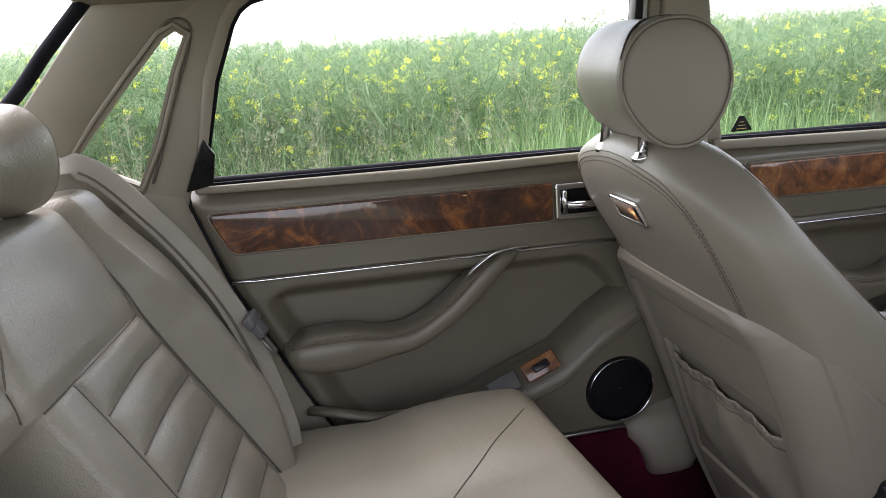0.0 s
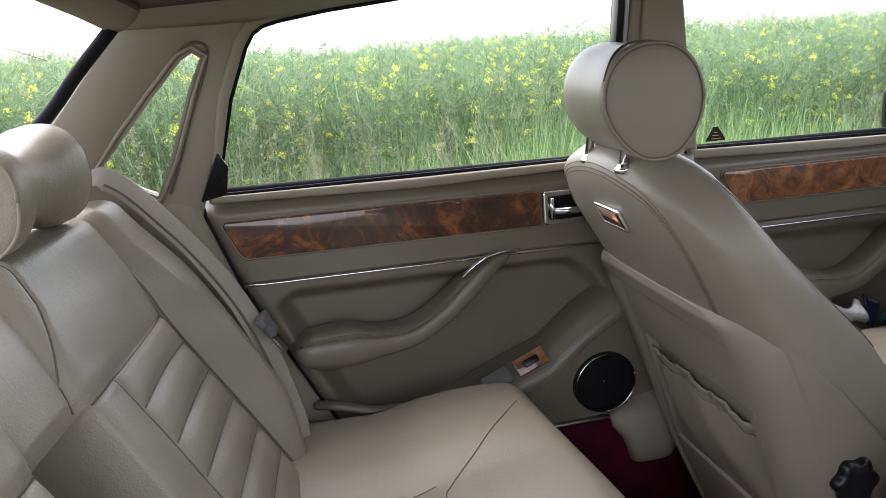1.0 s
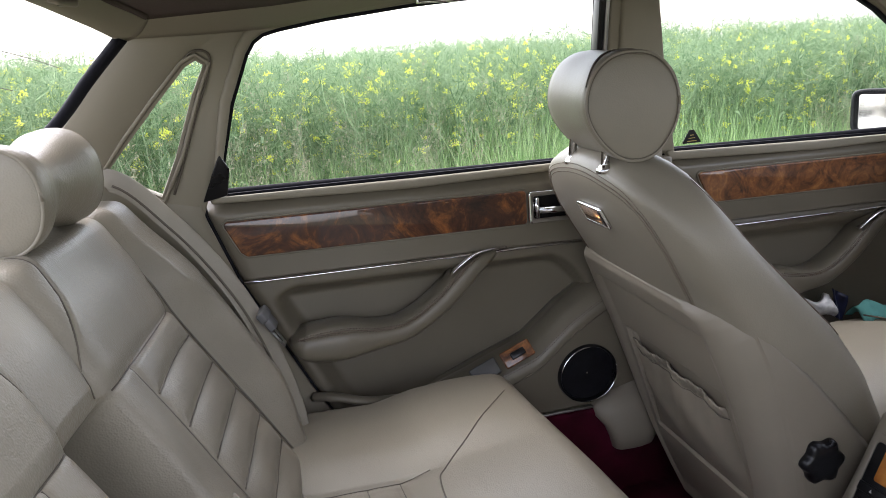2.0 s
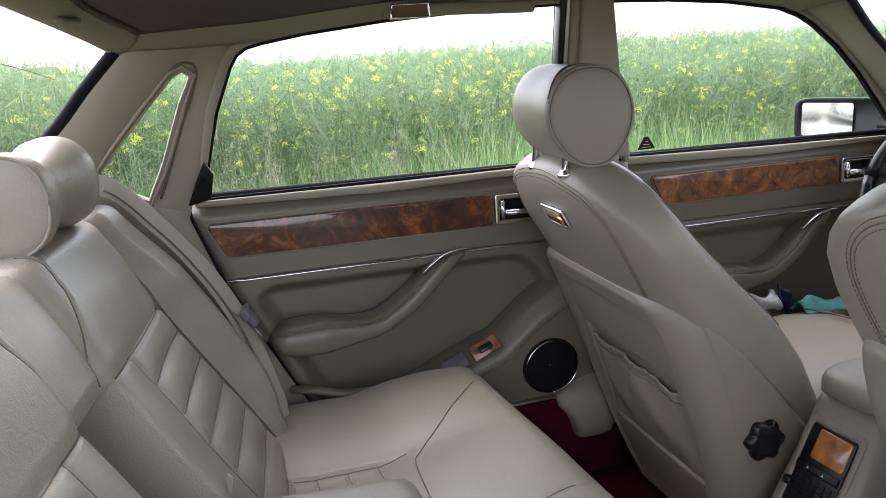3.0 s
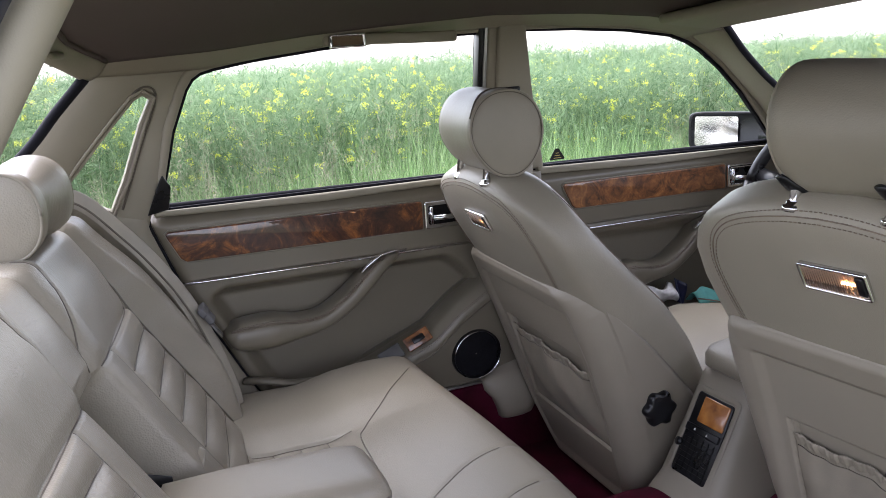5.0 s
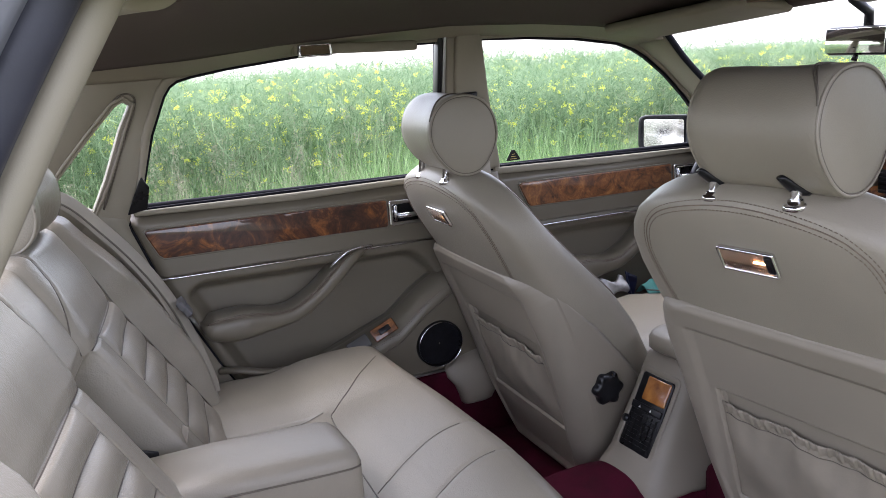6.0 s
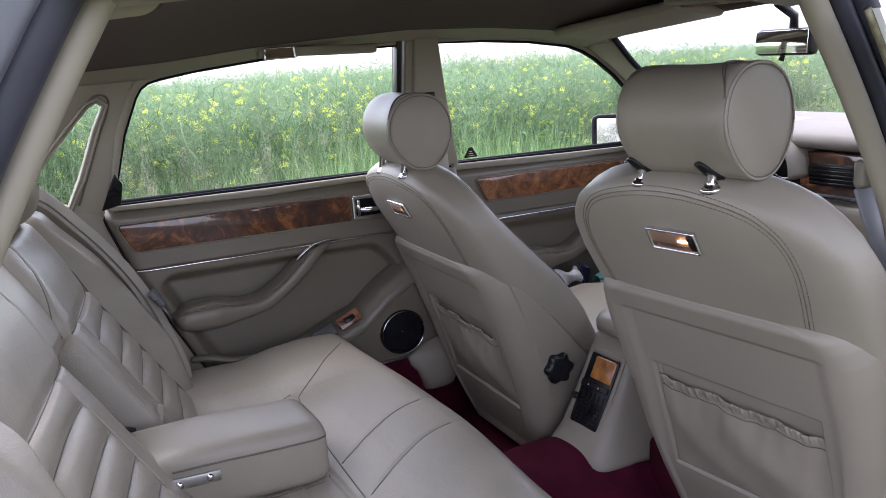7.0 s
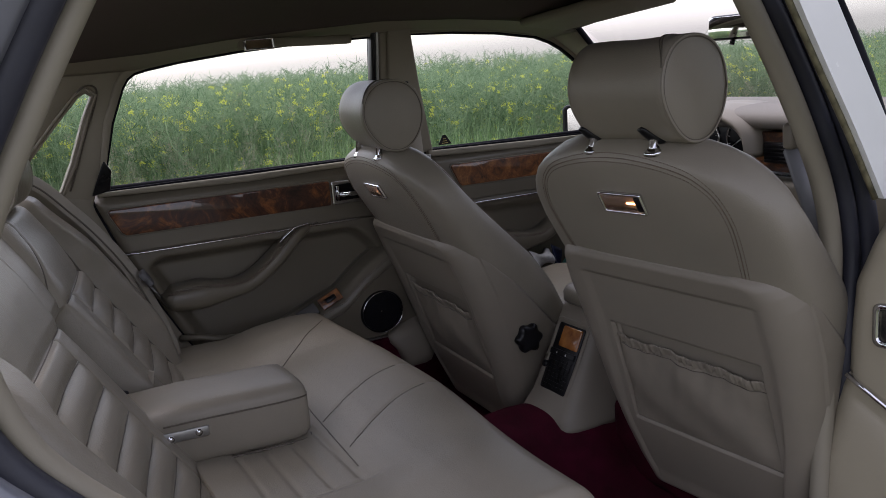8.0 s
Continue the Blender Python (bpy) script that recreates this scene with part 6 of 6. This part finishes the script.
def blades(base, tip, width, bend):
    """Thin bent leaves: three points along each, two triangles and a quad."""
    n = len(base)
    d = tip - base
    side = np.cross(d, rng.normal(size=(n, 3)))
    side /= np.linalg.norm(side, axis=1, keepdims=True) + 1e-9
    mid = (base + tip) / 2 + bend
    w = width[:, None]
    v = np.stack([base - side * w, base + side * w, mid - side * w * 0.8, mid + side * w * 0.8, tip], 1).reshape(-1, 3)
    k = np.arange(n)[:, None] * 5
    quads = np.concatenate([k, k + 1, k + 3, k + 2], 1)
    tris = np.concatenate([k + 2, k + 3, k + 4], 1)
    return v, quads, tris


def plant_mesh(name, groups, material, label, category):
    """One mesh from many blades."""
    vs, faces, at = [], [], 0
    for v, q, t in groups:
        vs.append(v)
        faces += (q + at).tolist() + (t + at).tolist()
        at += len(v)
    me = bpy.data.meshes.new(name)
    me.from_pydata(np.concatenate(vs).tolist(), [], faces)
    me.materials.append(material)
    return tagged(new(name, me), label, category, kind="stuff")


def spots(n, x0, x1, y0, y1, power=1.0):
    x = rng.uniform(x0, x1, n)
    y = y0 + (y1 - y0) * rng.uniform(0, 1, n) ** power
    return x, y


def slips(base, tip, width):
    """Fine pods and petals: one triangle each."""
    n = len(base)
    d = tip - base
    side = np.cross(d, rng.normal(size=(n, 3)))
    side /= np.linalg.norm(side, axis=1, keepdims=True) + 1e-9
    v = np.stack([base - side * width[:, None], base + side * width[:, None], tip], 1).reshape(-1, 3)
    k = np.arange(n)[:, None] * 3
    return v, np.zeros((0, 4), int), np.concatenate([k, k + 1, k + 2], 1)


def top_at(x, y):
    """Height of the crop, rising a little with the land."""
    return 1.065 - 0.030 * np.clip(y - 5.5, 0, 8) - 0.030 * np.clip(x - 1.5, 0, 5) + 0.04 * np.sin(x * 1.3 + 0.6 * y) + 0.03 * np.sin(x * 2.9 + y)


def field():
    stems, leaves, flowers, pods = [], [], [], []
    for x0, x1, y0, y1, n in ((-1.6, 5.0, 2.8, 4.6, 5000), (-2.6, 8.5, 4.6, 7.5, 5200), (4.5, 12.0, 2.8, 5.0, 1900), (-4.0, 16.0, 7.5, 12.0, 4200), (-8.0, 30.0, 12.0, 24.0, 5000)):
        x, y = spots(n, x0, x1, y0, y1)
        h = top_at(x, y) * rng.uniform(0.80, 1.06, n)
        base = np.stack([x, y, -fall(x, y)], 1)
        lean = rng.normal(0, 0.06, (n, 3)) * [1, 1, 0]
        tip = base + lean + np.stack([0 * x, 0 * x, h], 1)
        stems.append(blades(base, tip, np.full(n, 0.0032), lean * 0.3))
        far = y0 > 7
        # side shoots with pods standing off them
        for k in range(4 if far else 8):
            f = (0.97 - 0.62 * rng.uniform(0, 1, n) ** 1.5)[:, None]
            b = base + (tip - base) * f
            out = rng.normal(0, 1, (n, 3)) * [0.055, 0.055, 0] + np.stack([0 * x, 0 * x, rng.uniform(0.08, 0.24, n)], 1)
            t = b + out
            t[:, 2] = np.minimum(t[:, 2], h * 1.05)
            leaves.append(blades(b, t, rng.uniform(0.0014, 0.0028, n) * (1.6 if far else 1), out * [0.2, 0.2, -0.1]))
            for j in range(2 if far else 9):
                g = rng.uniform(0.25, 1.0, n)[:, None]
                pb = b + (t - b) * g
                po = rng.normal(0, 1, (n, 3)) * [0.030, 0.030, 0.018] + [0, 0, 0.022]
                pods.append(slips(pb, pb + po, rng.uniform(0.0011, 0.0022, n) * (2.2 if far else 1)))
        for k in range(2 if far else 5):
            f = rng.uniform(0.2, 0.85, n)[:, None]
            b = base + (tip - base) * f
            out = rng.normal(0, 1, (n, 3)) * [0.055, 0.055, 0.03] + [0, 0, 0.015]
            leaves.append(blades(b, b + out, rng.uniform(0.0025, 0.007, n), [0, 0, 0.012]))
        # small flower heads, one to three on some plants
        for k in range(3):
            idx = np.nonzero(rng.uniform(0, 1, n) < (0.32, 0.26, 0.20)[k])[0]
            reps = 12 if far else 30
            at = tip[idx] - [0, 0, 0.012]
            at = at + rng.normal(0, 1, at.shape) * [0.05, 0.05, 0] * min(k, 1)
            at[:, 2] -= rng.uniform(0, 0.30, len(idx)) * (rng.uniform(0, 1, len(idx)) < 0.75)
            size = np.repeat(rng.uniform(0.6, 1.25, len(idx)), reps)[:, None]
            heads = np.repeat(at, reps, 0)
            heads = heads + rng.normal(0, 1, heads.shape) * [0.0088, 0.0088, 0.0068] * size
            po = rng.normal(0, 0.0042, heads.shape)
            flowers.append(slips(heads, heads + po, np.full(len(heads), 0.0056 if far else 0.0042)))
    plant_mesh("rape_stems", stems + leaves, CROP, "tall green rape crop with thin stems", "crop")
    plant_mesh("rape_pods", pods, CROP, "fine green pods in the rape crop", "crop")
    plant_mesh("rape_flowers", flowers, FLOWER, "small yellow rape flowers in scattered heads", "flowers")
    # the crop goes on into the distance
    xs = np.concatenate([-np.geomspace(400, 7, 16), np.linspace(-6, 22, 60), np.geomspace(23, 600, 18)])
    ys = np.concatenate([np.linspace(18, 30, 30), np.geomspace(31, 700, 20)])
    v = [(a, b, 0.50 - float(fall(a, b)) + 0.03 * math.sin(a * 3.1 + 2 * math.sin(b * 1.3)) * math.sin(b * 2.7 + a)) for b in ys for a in xs]
    k = len(xs)
    f = [(j * k + i, j * k + i + 1, (j + 1) * k + i + 1, (j + 1) * k + i) for j in range(len(ys) - 1) for i in range(k - 1)]
    tagged(part("far_crop", (v, f), CANOPY), "distant green rape field", "crop", kind="stuff")
    # grass strip before the crop
    gs, hs = [], []
    for x0, x1, y0, y1, n, hh in ((-1.4, 5.5, 1.7, 3.0, 52000, 0.84), (-2.0, 8.5, 2.6, 3.4, 22000, 0.88), (5.0, 11, 1.7, 3.2, 9000, 0.65)):
        x, y = spots(n, x0, x1, y0, y1)
        tuft = 0.75 + 0.3 * np.sin(3.1 * x + 2 * np.sin(2.3 * y)) * np.sin(1.7 * x + 3 * y)
        h = hh * rng.uniform(0.5, 1.1, n) * tuft
        base = np.stack([x, y, np.zeros(n)], 1)
        lean = rng.normal(0, 0.16, (n, 3)) * [1, 1, 0]
        tip = base + lean + np.stack([0 * x, 0 * x, h], 1)
        gs.append(blades(base, tip, rng.uniform(0.0014, 0.0032, n), lean * -0.25 + [0, 0, 0.03]))
        m = np.nonzero((rng.uniform(0, 1, n) < 0.035) & (np.sin(1.9 * x + 1.3) > 0.1))[0]
        b2 = base[m] + [0, 0, 0.2]
        t2 = tip[m] + np.stack([0 * m, 0 * m, rng.uniform(0.15, 0.32, len(m))], 1)
        hs.append(blades(b2, t2, np.full(len(m), 0.0008), lean[m] * 0.2))
        rep = np.repeat(t2, 46, 0)
        drop = np.abs(rng.normal(0, 1, len(rep)))[:, None]
        rep = rep - drop * [0, 0, 0.06] + rng.normal(0, 1, rep.shape) * [0.016, 0.016, 0.006] * (0.3 + drop)
        o = rng.normal(0, 1, rep.shape) * [0.005, 0.005, 0.003] + [0, 0, 0.005]
        hs.append(slips(rep, rep + o, np.full(len(rep), 0.0011)))
    plant_mesh("grass", gs, GRASS, "tall fresh grass along the field's edge", "grass")
    plant_mesh("seed_grass", hs, SEED, "pale feathery seed heads of grass", "grass")


field()


def far_trees():
    """A row of conifers far behind the car, seen in the door mirror."""
    r = random.Random(4)
    shapes = []
    for k in range(60):
        x, y = -250 + r.uniform(-14, 14), -50 + 1.9 * k + r.uniform(-0.8, 0.8)
        h = r.uniform(2.6, 6.4)
        w = h * r.uniform(0.16, 0.24)
        shapes.append(tube([(x, y, 0), (x, y, h * 0.6)], 0.12, n=5))
        for j in range(6):
            z0 = h * (0.10 + 0.15 * j)
            rad = w * (1 - j / 6.6)
            pts = [np.array((x + rad * (0.7 + 0.5 * r.random()) * math.cos(a), y + rad * (0.7 + 0.5 * r.random()) * math.sin(a), z0 + r.uniform(-0.1, 0.1) * h * 0.3)) for a in np.linspace(0, 2 * math.pi, 9, endpoint=False)]
            shapes.append((pts + [np.array((x, y, z0 + h * 0.24))], [(i, (i + 1) % 9, 9) for i in range(9)]))
    tagged(part("far_wood", joined(*shapes), FIR, smooth=False), "dark conifers along the far edge of the field", "trees", kind="stuff")


far_trees()
